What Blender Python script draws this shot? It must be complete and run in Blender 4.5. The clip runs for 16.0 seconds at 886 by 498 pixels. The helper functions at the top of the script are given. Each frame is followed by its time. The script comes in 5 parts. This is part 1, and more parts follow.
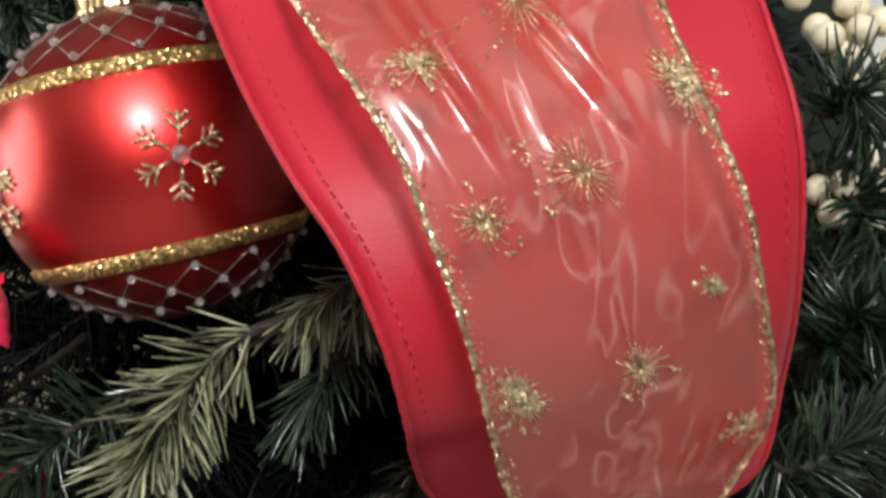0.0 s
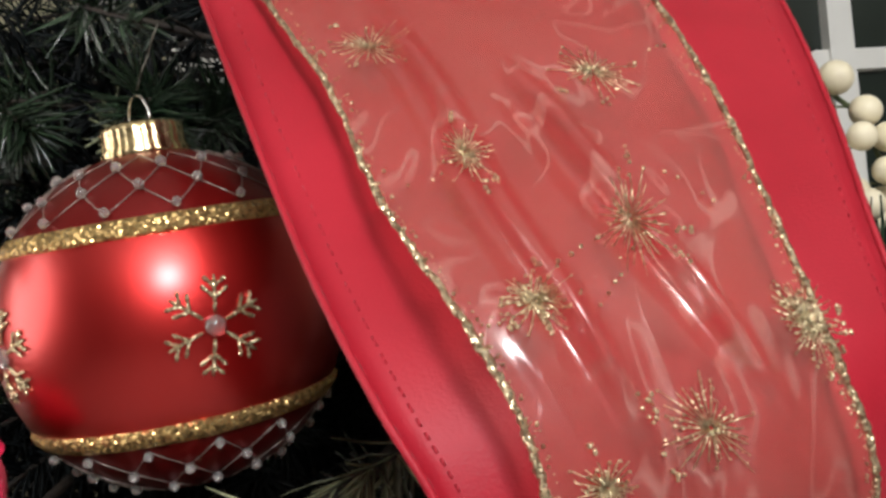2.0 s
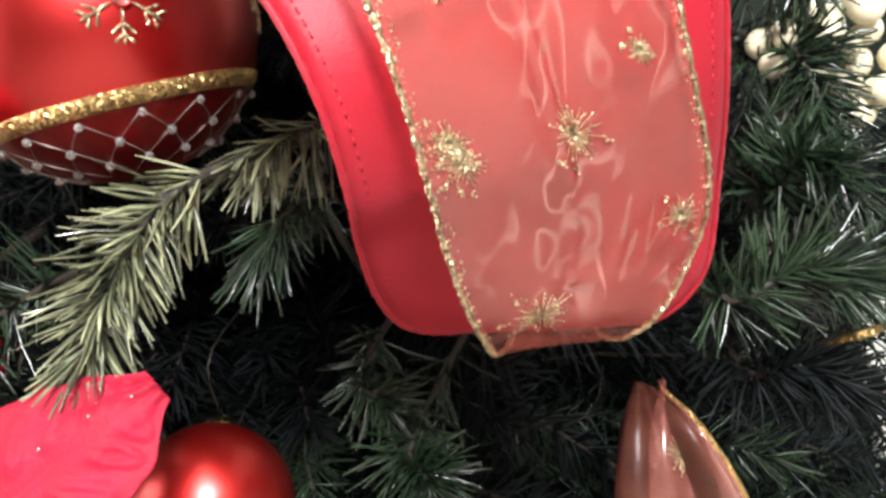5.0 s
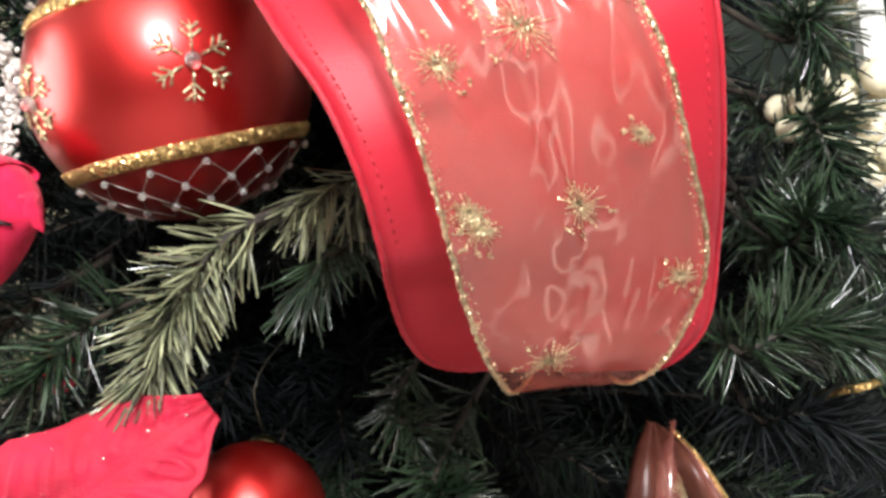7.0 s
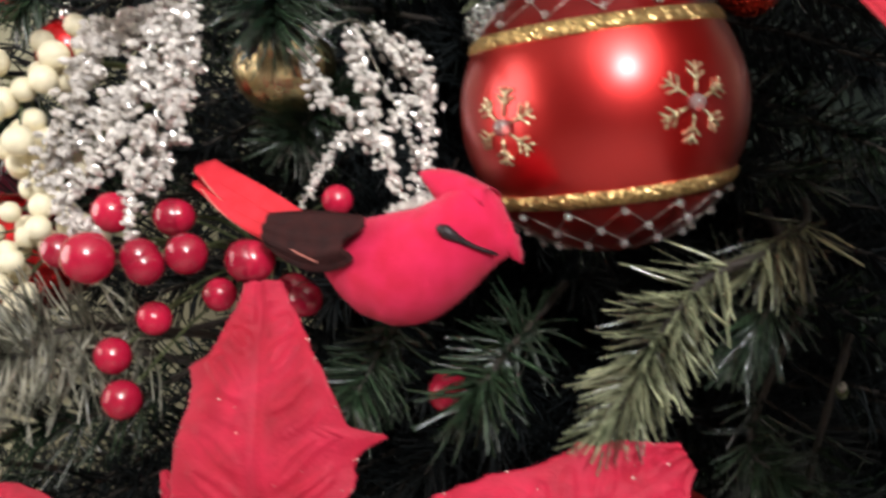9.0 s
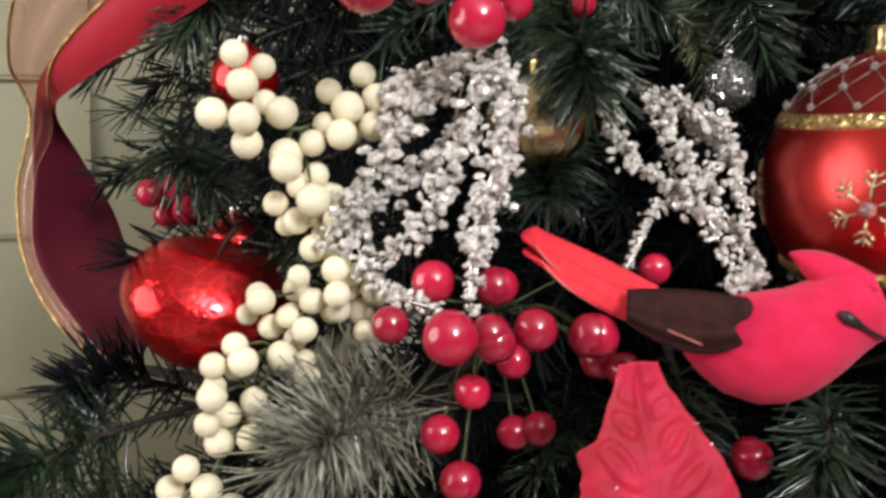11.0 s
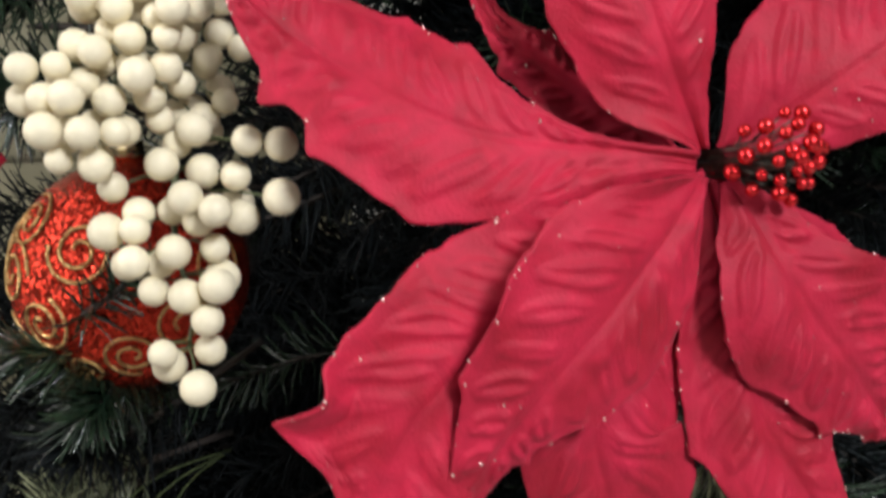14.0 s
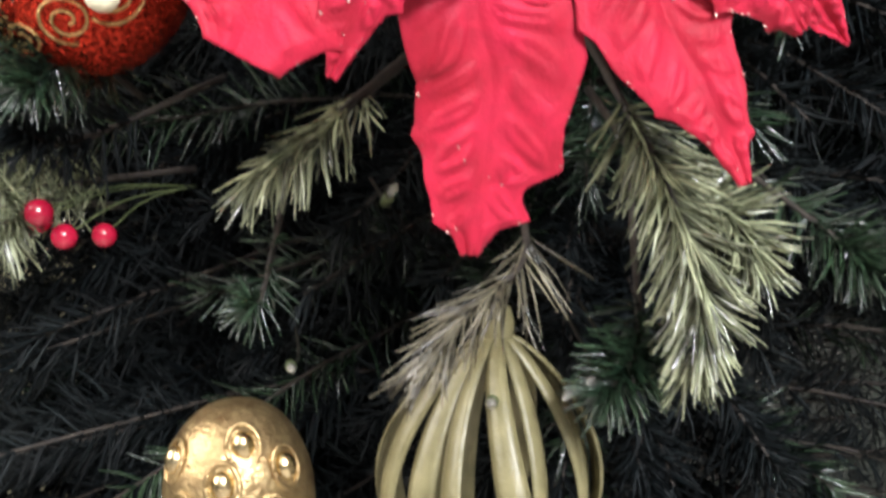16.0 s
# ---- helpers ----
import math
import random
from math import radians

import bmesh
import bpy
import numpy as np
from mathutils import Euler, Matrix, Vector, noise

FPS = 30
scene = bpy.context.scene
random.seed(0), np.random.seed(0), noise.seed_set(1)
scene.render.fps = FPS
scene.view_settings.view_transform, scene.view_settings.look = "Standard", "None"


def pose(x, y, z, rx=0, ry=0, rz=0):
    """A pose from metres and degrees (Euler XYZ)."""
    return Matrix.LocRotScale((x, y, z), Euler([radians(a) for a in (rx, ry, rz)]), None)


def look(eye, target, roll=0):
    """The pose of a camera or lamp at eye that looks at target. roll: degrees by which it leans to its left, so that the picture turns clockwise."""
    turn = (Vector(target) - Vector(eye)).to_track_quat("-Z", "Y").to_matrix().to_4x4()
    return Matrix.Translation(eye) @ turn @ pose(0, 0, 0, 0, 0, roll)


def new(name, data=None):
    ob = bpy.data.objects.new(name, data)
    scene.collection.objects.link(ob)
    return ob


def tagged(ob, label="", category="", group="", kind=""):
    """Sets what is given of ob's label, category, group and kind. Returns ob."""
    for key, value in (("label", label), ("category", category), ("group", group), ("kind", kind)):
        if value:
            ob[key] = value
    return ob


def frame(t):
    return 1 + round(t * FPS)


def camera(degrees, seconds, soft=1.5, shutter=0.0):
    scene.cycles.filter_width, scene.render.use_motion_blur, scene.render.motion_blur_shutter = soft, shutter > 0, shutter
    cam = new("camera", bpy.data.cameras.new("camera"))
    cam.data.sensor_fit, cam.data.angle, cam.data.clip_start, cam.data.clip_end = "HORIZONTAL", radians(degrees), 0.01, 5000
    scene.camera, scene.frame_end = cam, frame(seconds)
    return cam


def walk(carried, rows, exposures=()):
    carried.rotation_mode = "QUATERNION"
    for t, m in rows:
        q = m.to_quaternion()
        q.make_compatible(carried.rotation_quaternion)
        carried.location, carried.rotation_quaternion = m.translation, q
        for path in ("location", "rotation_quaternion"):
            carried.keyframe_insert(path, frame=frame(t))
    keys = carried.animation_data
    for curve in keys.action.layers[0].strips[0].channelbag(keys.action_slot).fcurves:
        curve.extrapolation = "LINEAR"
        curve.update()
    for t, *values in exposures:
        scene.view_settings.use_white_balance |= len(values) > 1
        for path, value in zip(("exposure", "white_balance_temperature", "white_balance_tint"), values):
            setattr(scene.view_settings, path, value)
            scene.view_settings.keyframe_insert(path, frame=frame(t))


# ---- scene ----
# camera and its walk
cam = camera(51.1, 16.0, soft=3.0, shutter=0.5)
PATH = [
    (0.0, pose(-0.0007, 0.0006, 1.3000, 90.20, 6.07, 0.28)),
    (0.5, pose(-0.0086, 0.0112, 1.3034, 92.58, 5.34, -0.30)),
    (1.0, pose(-0.0168, 0.0195, 1.3209, 92.89, 4.10, -1.02)),
    (1.5, pose(-0.0258, 0.0223, 1.3325, 94.43, 3.27, -2.30)),
    (2.0, pose(-0.0250, 0.0187, 1.3329, 94.50, 3.64, -2.58)),
    (2.5, pose(-0.0170, 0.0107, 1.3185, 92.96, 5.14, -2.15)),
    (3.0, pose(-0.0095, 0.0055, 1.3009, 90.64, 6.59, -1.78)),
    (3.5, pose(0.0014, 0.0050, 1.2747, 89.84, 7.91, -0.34)),
    (4.0, pose(0.0022, 0.0017, 1.2642, 88.97, 8.38, -0.93)),
    (4.5, pose(0.0003, -0.0005, 1.2558, 88.50, 8.66, -1.47)),
    (7.0, pose(0.0082, -0.0335, 1.2629, 90.46, 6.47, 1.55)),
    (7.5, pose(0.0007, -0.0401, 1.2902, 90.39, 5.05, 3.99)),
    (8.0, pose(-0.0396, -0.0408, 1.2873, 88.75, 3.62, 4.41)),
    (8.5, pose(-0.0985, -0.0362, 1.2824, 88.20, 2.39, 2.61)),
    (9.0, pose(-0.1531, -0.0303, 1.2988, 88.49, 1.35, 0.41)),
    (9.5, pose(-0.2001, -0.0312, 1.3156, 88.69, 0.02, -2.00)),
    (10.0, pose(-0.2453, -0.0278, 1.3420, 87.22, -0.32, -4.23)),
    (10.2, pose(-0.2658, -0.0236, 1.3443, 87.23, -0.28, -5.37)),
    (12.3, pose(-0.3666, 0.0060, 1.2895, 85.28, 1.39, -13.16)),
    (12.5, pose(-0.3624, 0.0052, 1.2802, 84.09, 1.44, -13.06)),
    (13.0, pose(-0.3483, 0.0007, 1.2413, 83.32, 1.61, -12.14)),
    (13.5, pose(-0.3360, -0.0067, 1.2071, 82.02, 1.92, -11.11)),
    (14.0, pose(-0.3240, -0.0103, 1.1720, 81.60, 1.98, -10.02)),
    (14.5, pose(-0.3147, -0.0163, 1.1447, 80.50, 1.96, -9.34)),
    (15.0, pose(-0.3070, -0.0223, 1.1171, 79.53, 1.89, -8.93)),
    (15.5, pose(-0.2919, -0.0288, 1.0819, 79.65, 1.79, -7.51)),
    (16.0, pose(-0.2765, -0.0339, 1.0554, 78.50, 1.70, -6.31)),
]
# the lens brightens and darkens its picture on the way
EXPOSURES = [(0.0, 0.10, 5900, 10.0), (1.0, -0.15, 5900, 10.0), (1.5, -0.30, 5900, 10.0), (2.0, -0.20, 5900, 10.0), (2.5, 0.10, 5900, 10.0), (3.0, 0.40, 5900, 10.0),
             (3.5, 1.00, 5900, 10.0), (4.5, 1.20, 5900, 10.0), (7.0, 1.00, 5900, 10.0), (7.5, 0.70, 5900, 10.0), (8.0, 0.45, 5900, 10.0), (9.0, 0.25, 5900, 10.0),
             (10.0, 0.30, 5900, 10.0), (12.3, 0.05, 5650, 10.0), (13.5, 0.05, 5650, 10.0), (14.5, 0.25, 5650, 10.0), (15.0, 0.50, 5650, 10.0), (15.5, 0.85, 5650, 10.0),
             (16.0, 1.20, 5650, 10.0)]
walk(cam, PATH, EXPOSURES)

# light: a dim evening room with a ceiling lamp behind the viewer and a lamp at the side
world = bpy.data.worlds.new("evening_room")
scene.world = world
world.use_nodes = True
world.node_tree.nodes["Background"].inputs[0].default_value = (0.55, 0.6, 0.75, 1)
world.node_tree.nodes["Background"].inputs[1].default_value = 0.012


def area_lamp(name, eye, target, size, watts, colour):
    data = bpy.data.lights.new(name, "AREA")
    data.shape, data.size, data.energy, data.color = "DISK", size, watts, colour
    ob = new(name, data)
    ob.matrix_world = look(eye, target)
    return ob


bulb = bpy.data.lights.new("ceiling_lamp_light", "POINT")
bulb.energy, bulb.shadow_soft_size, bulb.color = 114.0, 0.19, (1.0, 0.93, 0.88)
new("ceiling_lamp_light", bulb).location = (0.20, -1.35, 2.08)
area_lamp("side_lamp_light", (-1.15, 0.22, 1.48), (-0.2, 0.35, 1.27), 0.80, 7.0, (1.0, 0.86, 0.74))


# materials
def shader(name):
    m = bpy.data.materials.new(name)
    m.use_nodes = True
    return m, m.node_tree.nodes, m.node_tree.links, m.node_tree.nodes["Principled BSDF"]


def mat(name, low, high, rough=0.5, metal=0.0, scale=60.0, bump=0.0, bump_scale=400.0, coat=0.0, sheen=0.0, random=0.0, spec=0.5,
        transmission=0.0, alpha=1.0, island=False, rough_var=0.1, detail=4.0):
    """Two tones mixed by noise, with fine relief; random lets pieces differ from one another."""
    m, nodes, links, b = shader(name)
    tex = nodes.new("ShaderNodeTexCoord")
    noise_a = nodes.new("ShaderNodeTexNoise")
    noise_a.inputs["Scale"].default_value, noise_a.inputs["Detail"].default_value = scale, detail
    links.new(tex.outputs["Object"], noise_a.inputs["Vector"])
    ramp = nodes.new("ShaderNodeValToRGB")
    ramp.color_ramp.elements[0].position, ramp.color_ramp.elements[1].position = 0.3, 0.7
    ramp.color_ramp.elements[0].color, ramp.color_ramp.elements[1].color = (*low, 1), (*high, 1)
    links.new(noise_a.outputs["Fac"], ramp.inputs["Fac"])
    colour = ramp.outputs["Color"]
    if random:
        hsv = nodes.new("ShaderNodeHueSaturation")
        span = nodes.new("ShaderNodeMapRange")
        span.inputs["To Min"].default_value, span.inputs["To Max"].default_value = 1 - random, 1 + random
        source = nodes.new("ShaderNodeNewGeometry").outputs["Random Per Island"] if island else nodes.new("ShaderNodeObjectInfo").outputs["Random"]
        links.new(source, span.inputs["Value"])
        links.new(span.outputs["Result"], hsv.inputs["Value"])
        links.new(colour, hsv.inputs["Color"])
        colour = hsv.outputs["Color"]
    links.new(colour, b.inputs["Base Color"])
    vary = nodes.new("ShaderNodeMapRange")
    vary.inputs["To Min"].default_value, vary.inputs["To Max"].default_value = max(rough - rough_var, 0.02), min(rough + rough_var, 1)
    links.new(noise_a.outputs["Fac"], vary.inputs["Value"])
    links.new(vary.outputs["Result"], b.inputs["Roughness"])
    for key, value in (("Metallic", metal), ("Coat Weight", coat), ("Sheen Weight", sheen), ("Specular IOR Level", spec),
                       ("Transmission Weight", transmission), ("Alpha", alpha)):
        b.inputs[key].default_value = value
    b.inputs["Coat Roughness"].default_value = 0.08
    if bump:
        noise_b = nodes.new("ShaderNodeTexNoise")
        noise_b.inputs["Scale"].default_value, noise_b.inputs["Detail"].default_value = bump_scale, 3
        links.new(tex.outputs["Object"], noise_b.inputs["Vector"])
        bm = nodes.new("ShaderNodeBump")
        bm.inputs["Strength"].default_value, bm.inputs["Distance"].default_value = bump, 0.001
        links.new(noise_b.outputs["Fac"], bm.inputs["Height"])
        links.new(bm.outputs["Normal"], b.inputs["Normal"])
    return m


def glitter(name, colour, flake=0.0008, tilt=0.9, rough=0.22, dark=0.35):
    """Metal flakes, each tilted its own way."""
    m, nodes, links, b = shader(name)
    tex = nodes.new("ShaderNodeTexCoord")
    cell = nodes.new("ShaderNodeTexVoronoi")
    cell.inputs["Scale"].default_value = 1 / flake
    links.new(tex.outputs["Object"], cell.inputs["Vector"])
    off = nodes.new("ShaderNodeVectorMath")
    off.operation = "SUBTRACT"
    off.inputs[1].default_value = (0.5, 0.5, 0.5)
    links.new(cell.outputs["Color"], off.inputs[0])
    size = nodes.new("ShaderNodeVectorMath")
    size.operation = "SCALE"
    size.inputs["Scale"].default_value = 2 * tilt
    links.new(off.outputs[0], size.inputs[0])
    geo = nodes.new("ShaderNodeNewGeometry")
    add = nodes.new("ShaderNodeVectorMath")
    links.new(geo.outputs["Normal"], add.inputs[0])
    links.new(size.outputs[0], add.inputs[1])
    unit = nodes.new("ShaderNodeVectorMath")
    unit.operation = "NORMALIZE"
    links.new(add.outputs[0], unit.inputs[0])
    links.new(unit.outputs[0], b.inputs["Normal"])
    sep = nodes.new("ShaderNodeSeparateColor")
    links.new(cell.outputs["Color"], sep.inputs[0])
    mix = nodes.new("ShaderNodeMix")
    mix.data_type = "RGBA"
    mix.inputs["A"].default_value = (*[c * dark for c in colour], 1)
    mix.inputs["B"].default_value = (*colour, 1)
    links.new(sep.outputs[0], mix.inputs["Factor"])
    links.new(mix.outputs["Result"], b.inputs["Base Color"])
    b.inputs["Metallic"].default_value, b.inputs["Roughness"].default_value = 0.85, rough
    return m


velvet = mat("red_velvet_petal", (0.31, 0.008, 0.022), (0.47, 0.014, 0.047), 0.58, scale=45, bump=0.35, bump_scale=900, sheen=0.04, random=0.08, spec=0.22)


def pressed(m):
    """Adds to a velvet the tone of nap pressed flat in a fine leafy pattern."""
    nodes, links = m.node_tree.nodes, m.node_tree.links
    b = nodes["Principled BSDF"]
    wave = nodes.new("ShaderNodeTexNoise")
    wave.inputs["Scale"].default_value, wave.inputs["Detail"].default_value, wave.inputs["Distortion"].default_value = 90, 3, 1.5
    links.new(nodes["Texture Coordinate"].outputs["Object"], wave.inputs["Vector"])
    span = nodes.new("ShaderNodeMapRange")
    span.inputs["From Min"].default_value, span.inputs["From Max"].default_value = 0.35, 0.65
    span.inputs["To Min"].default_value, span.inputs["To Max"].default_value = 0.90, 1.10
    links.new(wave.outputs["Fac"], span.inputs["Value"])
    hsv = nodes.new("ShaderNodeHueSaturation")
    links.new(span.outputs["Result"], hsv.inputs["Value"])
    old = b.inputs["Base Color"].links[0].from_socket
    links.new(old, hsv.inputs["Color"])
    links.new(hsv.outputs["Color"], b.inputs["Base Color"])
    return m


pressed(velvet)
ribbon_red = mat("red_satin_velvet", (0.36, 0.007, 0.019), (0.47, 0.013, 0.030), 0.50, scale=25, bump=0.15, bump_scale=1500, sheen=0.05, spec=0.35)

# the same velvet darkened: shade put into the colour of a loop's lower part
ribbon_shaded = mat("shaded_satin_velvet", (0.075, 0.005, 0.014), (0.11, 0.009, 0.022), 0.55, scale=25, bump=0.15, bump_scale=1500, spec=0.3)


def organza(name):
    """A thin see-through weave: part of the light goes straight through, and folds gleam."""
    m = mat(name, (0.82, 0.27, 0.22), (0.95, 0.38, 0.31), 0.45, scale=40, bump=0.25, bump_scale=90)
    nodes, links = m.node_tree.nodes, m.node_tree.links
    body, out = nodes["Principled BSDF"], nodes["Material Output"]
    clear, gloss = nodes.new("ShaderNodeBsdfTransparent"), nodes.new("ShaderNodeBsdfGlossy")
    clear.inputs["Color"].default_value = (0.98, 0.90, 0.86, 1)
    gloss.inputs["Roughness"].default_value = 0.20
    # fine creases: thin raised lines where a noise crosses its middle
    crease = nodes.new("ShaderNodeTexNoise")
    crease.inputs["Scale"].default_value, crease.inputs["Detail"].default_value, crease.inputs["Distortion"].default_value = 42, 1.5, 1.0
    along_z = nodes.new("ShaderNodeMapping")
    along_z.inputs["Location"].default_value = (0.37, 0.0, 0.11)
    along_z.inputs["Scale"].default_value = (1.5, 1.0, 0.50)
    along_z.inputs["Rotation"].default_value = (0, radians(-22), 0)
    links.new(nodes["Texture Coordinate"].outputs["Object"], along_z.inputs["Vector"])
    links.new(along_z.outputs[0], crease.inputs["Vector"])
    middle, size = nodes.new("ShaderNodeMath"), nodes.new("ShaderNodeMath")
    middle.operation, size.operation = "SUBTRACT", "ABSOLUTE"
    middle.inputs[1].default_value = 0.5
    links.new(crease.outputs["Fac"], middle.inputs[0])
    links.new(middle.outputs[0], size.inputs[0])
    line = nodes.new("ShaderNodeMapRange")
    line.interpolation_type = "SMOOTHSTEP"
    line.inputs["From Max"].default_value = 0.035
    line.inputs["To Min"].default_value, line.inputs["To Max"].default_value = 1.0, 0.0
    links.new(size.outputs[0], line.inputs["Value"])
    bm = nodes.new("ShaderNodeBump")
    bm.inputs["Strength"].default_value, bm.inputs["Distance"].default_value = 0.12, 0.0012
    links.new(line.outputs["Result"], bm.inputs["Height"])
    links.new(bm.outputs["Normal"], gloss.inputs["Normal"])
    # the cloth lies double along a crease, and not every line is one
    patch = nodes.new("ShaderNodeTexNoise")
    patch.inputs["Scale"].default_value, patch.inputs["Detail"].default_value = 26, 1.0
    links.new(nodes["Texture Coordinate"].outputs["Object"], patch.inputs["Vector"])
    some = nodes.new("ShaderNodeMapRange")
    some.inputs["From Min"].default_value, some.inputs["From Max"].default_value = 0.46, 0.62
    some.inputs["To Max"].default_value = 0.20
    links.new(patch.outputs["Fac"], some.inputs["Value"])
    weave = nodes.new("ShaderNodeMath")
    weave.operation = "MULTIPLY_ADD"
    weave.inputs[2].default_value = 0.10
    links.new(line.outputs["Result"], weave.inputs[0])
    links.new(some.outputs["Result"], weave.inputs[1])
    one, two = nodes.new("ShaderNodeMixShader"), nodes.new("ShaderNodeMixShader")
    # a crease lies flat and gleams more than the loose weave beside it
    sheen = nodes.new("ShaderNodeMath")
    sheen.operation = "MULTIPLY_ADD"
    sheen.inputs[1].default_value, sheen.inputs[2].default_value = 0.7, 0.066
    crossing = nodes.new("ShaderNodeMath")
    crossing.operation = "MULTIPLY"
    links.new(line.outputs["Result"], crossing.inputs[0])
    links.new(some.outputs["Result"], crossing.inputs[1])
    links.new(crossing.outputs[0], sheen.inputs[0])
    links.new(sheen.outputs[0], two.inputs[0])
    links.new(weave.outputs[0], one.inputs[0])
    links.new(clear.outputs[0], one.inputs[1])
    links.new(body.outputs[0], one.inputs[2])
    links.new(one.outputs[0], two.inputs[1])
    links.new(gloss.outputs[0], two.inputs[2])
    links.new(two.outputs[0], out.inputs["Surface"])
    return m


sheer = organza("sheer_organza")
# copper at about half its tone: the tail's shade is in the colour
shaded_copper = mat("shaded_copper", (0.045, 0.012, 0.008), (0.09, 0.028, 0.016), 0.40, scale=60, bump=0.3, bump_scale=300, spec=0.4)
gold_glitter = glitter("gold_glitter", (0.90, 0.62, 0.24), 0.0007, 0.7, 0.3, 0.45)
pale_glitter = glitter("champagne_glitter", (0.98, 0.84, 0.52), 0.0006, 0.8, 0.32, 0.50)
edge_glitter = glitter("pale_gold_edging", (0.98, 0.80, 0.50), 0.0006, 0.8, 0.30, 0.45)
red_glitter = glitter("red_glitter", (0.72, 0.05, 0.02), 0.0009, 0.5, 0.25, 0.5)
spark_glitter = glitter("clear_glitter", (1.0, 0.66, 0.62), 0.0006, 0.5, 0.25, 0.7)
silver_glitter = glitter("silver_glitter", (0.6, 0.6, 0.55), 0.0009, 0.8)
ball_red = mat("satin_red_glass", (0.50, 0.008, 0.006), (0.58, 0.013, 0.008), 0.36, 0.92, scale=18, bump=0.04, bump_scale=1200, coat=1.0, rough_var=0.03)
ball_red.node_tree.nodes["Principled BSDF"].inputs["Coat Roughness"].default_value = 0.28
ball_deep = mat("deep_red_glass", (0.17, 0.004, 0.004), (0.24, 0.008, 0.006), 0.34, 0.6, scale=18, bump=0.05, bump_scale=1200, coat=0.25, rough_var=0.03)
shiny_red = mat("shiny_red_glass", (0.55, 0.006, 0.010), (0.66, 0.012, 0.014), 0.16, 0.8, scale=30, coat=0.5, rough_var=0.05)
gold_metal = mat("gold_metal", (0.68, 0.52, 0.26), (0.82, 0.68, 0.40), 0.24, 1.0, scale=120, bump=0.2, bump_scale=600)
silver_metal = mat("silver_metal", (0.62, 0.60, 0.55), (0.75, 0.73, 0.68), 0.22, 1.0, scale=120, bump=0.15)
wire_mat = mat("dark_wire", (0.05, 0.05, 0.04), (0.10, 0.09, 0.07), 0.4, 0.8, scale=200)
net_mat = mat("silver_thread", (0.34, 0.28, 0.24), (0.52, 0.45, 0.40), 0.35, 0.6, scale=300)
gem = mat("clear_bead", (0.70, 0.66, 0.62), (0.85, 0.82, 0.78), 0.05, scale=200, transmission=0.85, spec=0.8, coat=0.6, rough_var=0.03)
crystal = glitter("crystal_bead", (1.0, 0.94, 0.86), 0.0016, 0.75, 0.10, 0.72)
crystal.node_tree.nodes["Principled BSDF"].inputs["Metallic"].default_value = 0.15
crystal.node_tree.nodes["Principled BSDF"].inputs["Transmission Weight"].default_value = 0.20
needle_green = mat("pine_needle", (0.010, 0.022, 0.012), (0.032, 0.056, 0.027), 0.20, scale=35, spec=1.0, random=0.45, island=True, rough_var=0.1)
# frosted needles; the pale tone also has their bright highlights painted in
needle_frost_glint = mat("pale_pine_needle", (0.026, 0.036, 0.016), (0.37, 0.39, 0.23), 0.15, scale=60, spec=1.0, random=0.7, island=True)
needle_pale = mat("grey_pine_needle", (0.05, 0.055, 0.035), (0.42, 0.40, 0.31), 0.18, scale=60, spec=1.0, random=0.6, island=True)
needle_brown = mat("dull_brown_needle", (0.035, 0.030, 0.016), (0.20, 0.18, 0.12), 0.22, scale=60, spec=0.9, random=0.6, island=True)
# near-black copy of the needles, with the tree's inner shade in its colour
needle_shaded = mat("shaded_pine_needle", (0.003, 0.005, 0.006), (0.009, 0.012, 0.012), 0.55, scale=25, spec=0.2, random=0.5, island=True)
bark = mat("brown_branch", (0.014, 0.010, 0.008), (0.04, 0.03, 0.02), 0.7, scale=150, bump=0.6, bump_scale=500)
stem_green = mat("green_stem", (0.05, 0.07, 0.025), (0.11, 0.13, 0.05), 0.55, scale=120, bump=0.3)
white_berry = mat("cream_berry", (0.68, 0.61, 0.40), (0.88, 0.81, 0.60), 0.42, scale=70, bump=0.12, bump_scale=500, random=0.1, spec=0.45)
red_berry = mat("red_lacquer_berry", (0.32, 0.005, 0.024), (0.50, 0.012, 0.050), 0.20, scale=60, coat=0.6, random=0.3)
felt = mat("red_felt", (0.54, 0.012, 0.048), (0.66, 0.020, 0.084), 0.9, scale=120, bump=0.5, bump_scale=1600, sheen=0.10, spec=0.15)
tail_felt = mat("red_feather", (0.58, 0.018, 0.030), (0.70, 0.032, 0.048), 0.7, scale=200, bump=0.4, bump_scale=900, spec=0.3)
wing_brown = mat("dark_brown_feather", (0.016, 0.004, 0.004), (0.040, 0.009, 0.008), 0.75, spec=0.2, scale=220, bump=0.6, bump_scale=900)
black_felt = mat("black_felt", (0.012, 0.008, 0.010), (0.03, 0.016, 0.018), 0.5, scale=200)
seam = mat("pale_quill", (0.55, 0.16, 0.12), (0.66, 0.26, 0.20), 0.5, scale=200)
champagne = mat("champagne_strip", (0.13, 0.115, 0.052), (0.23, 0.205, 0.10), 0.34, scale=90, bump=0.35, bump_scale=700, spec=0.5)
wall_paint = mat("cream_paint", (0.25, 0.235, 0.145), (0.30, 0.285, 0.18), 0.6, scale=3, bump=0.2, bump_scale=120, random=0.06)
white_paint = mat("white_paint", (0.70, 0.70, 0.64), (0.80, 0.80, 0.74), 0.45, scale=8, bump=0.1)
carpet = mat("beige_carpet", (0.42, 0.38, 0.34), (0.55, 0.51, 0.46), 0.95, scale=30, bump=0.6, bump_scale=300, spec=0.1)
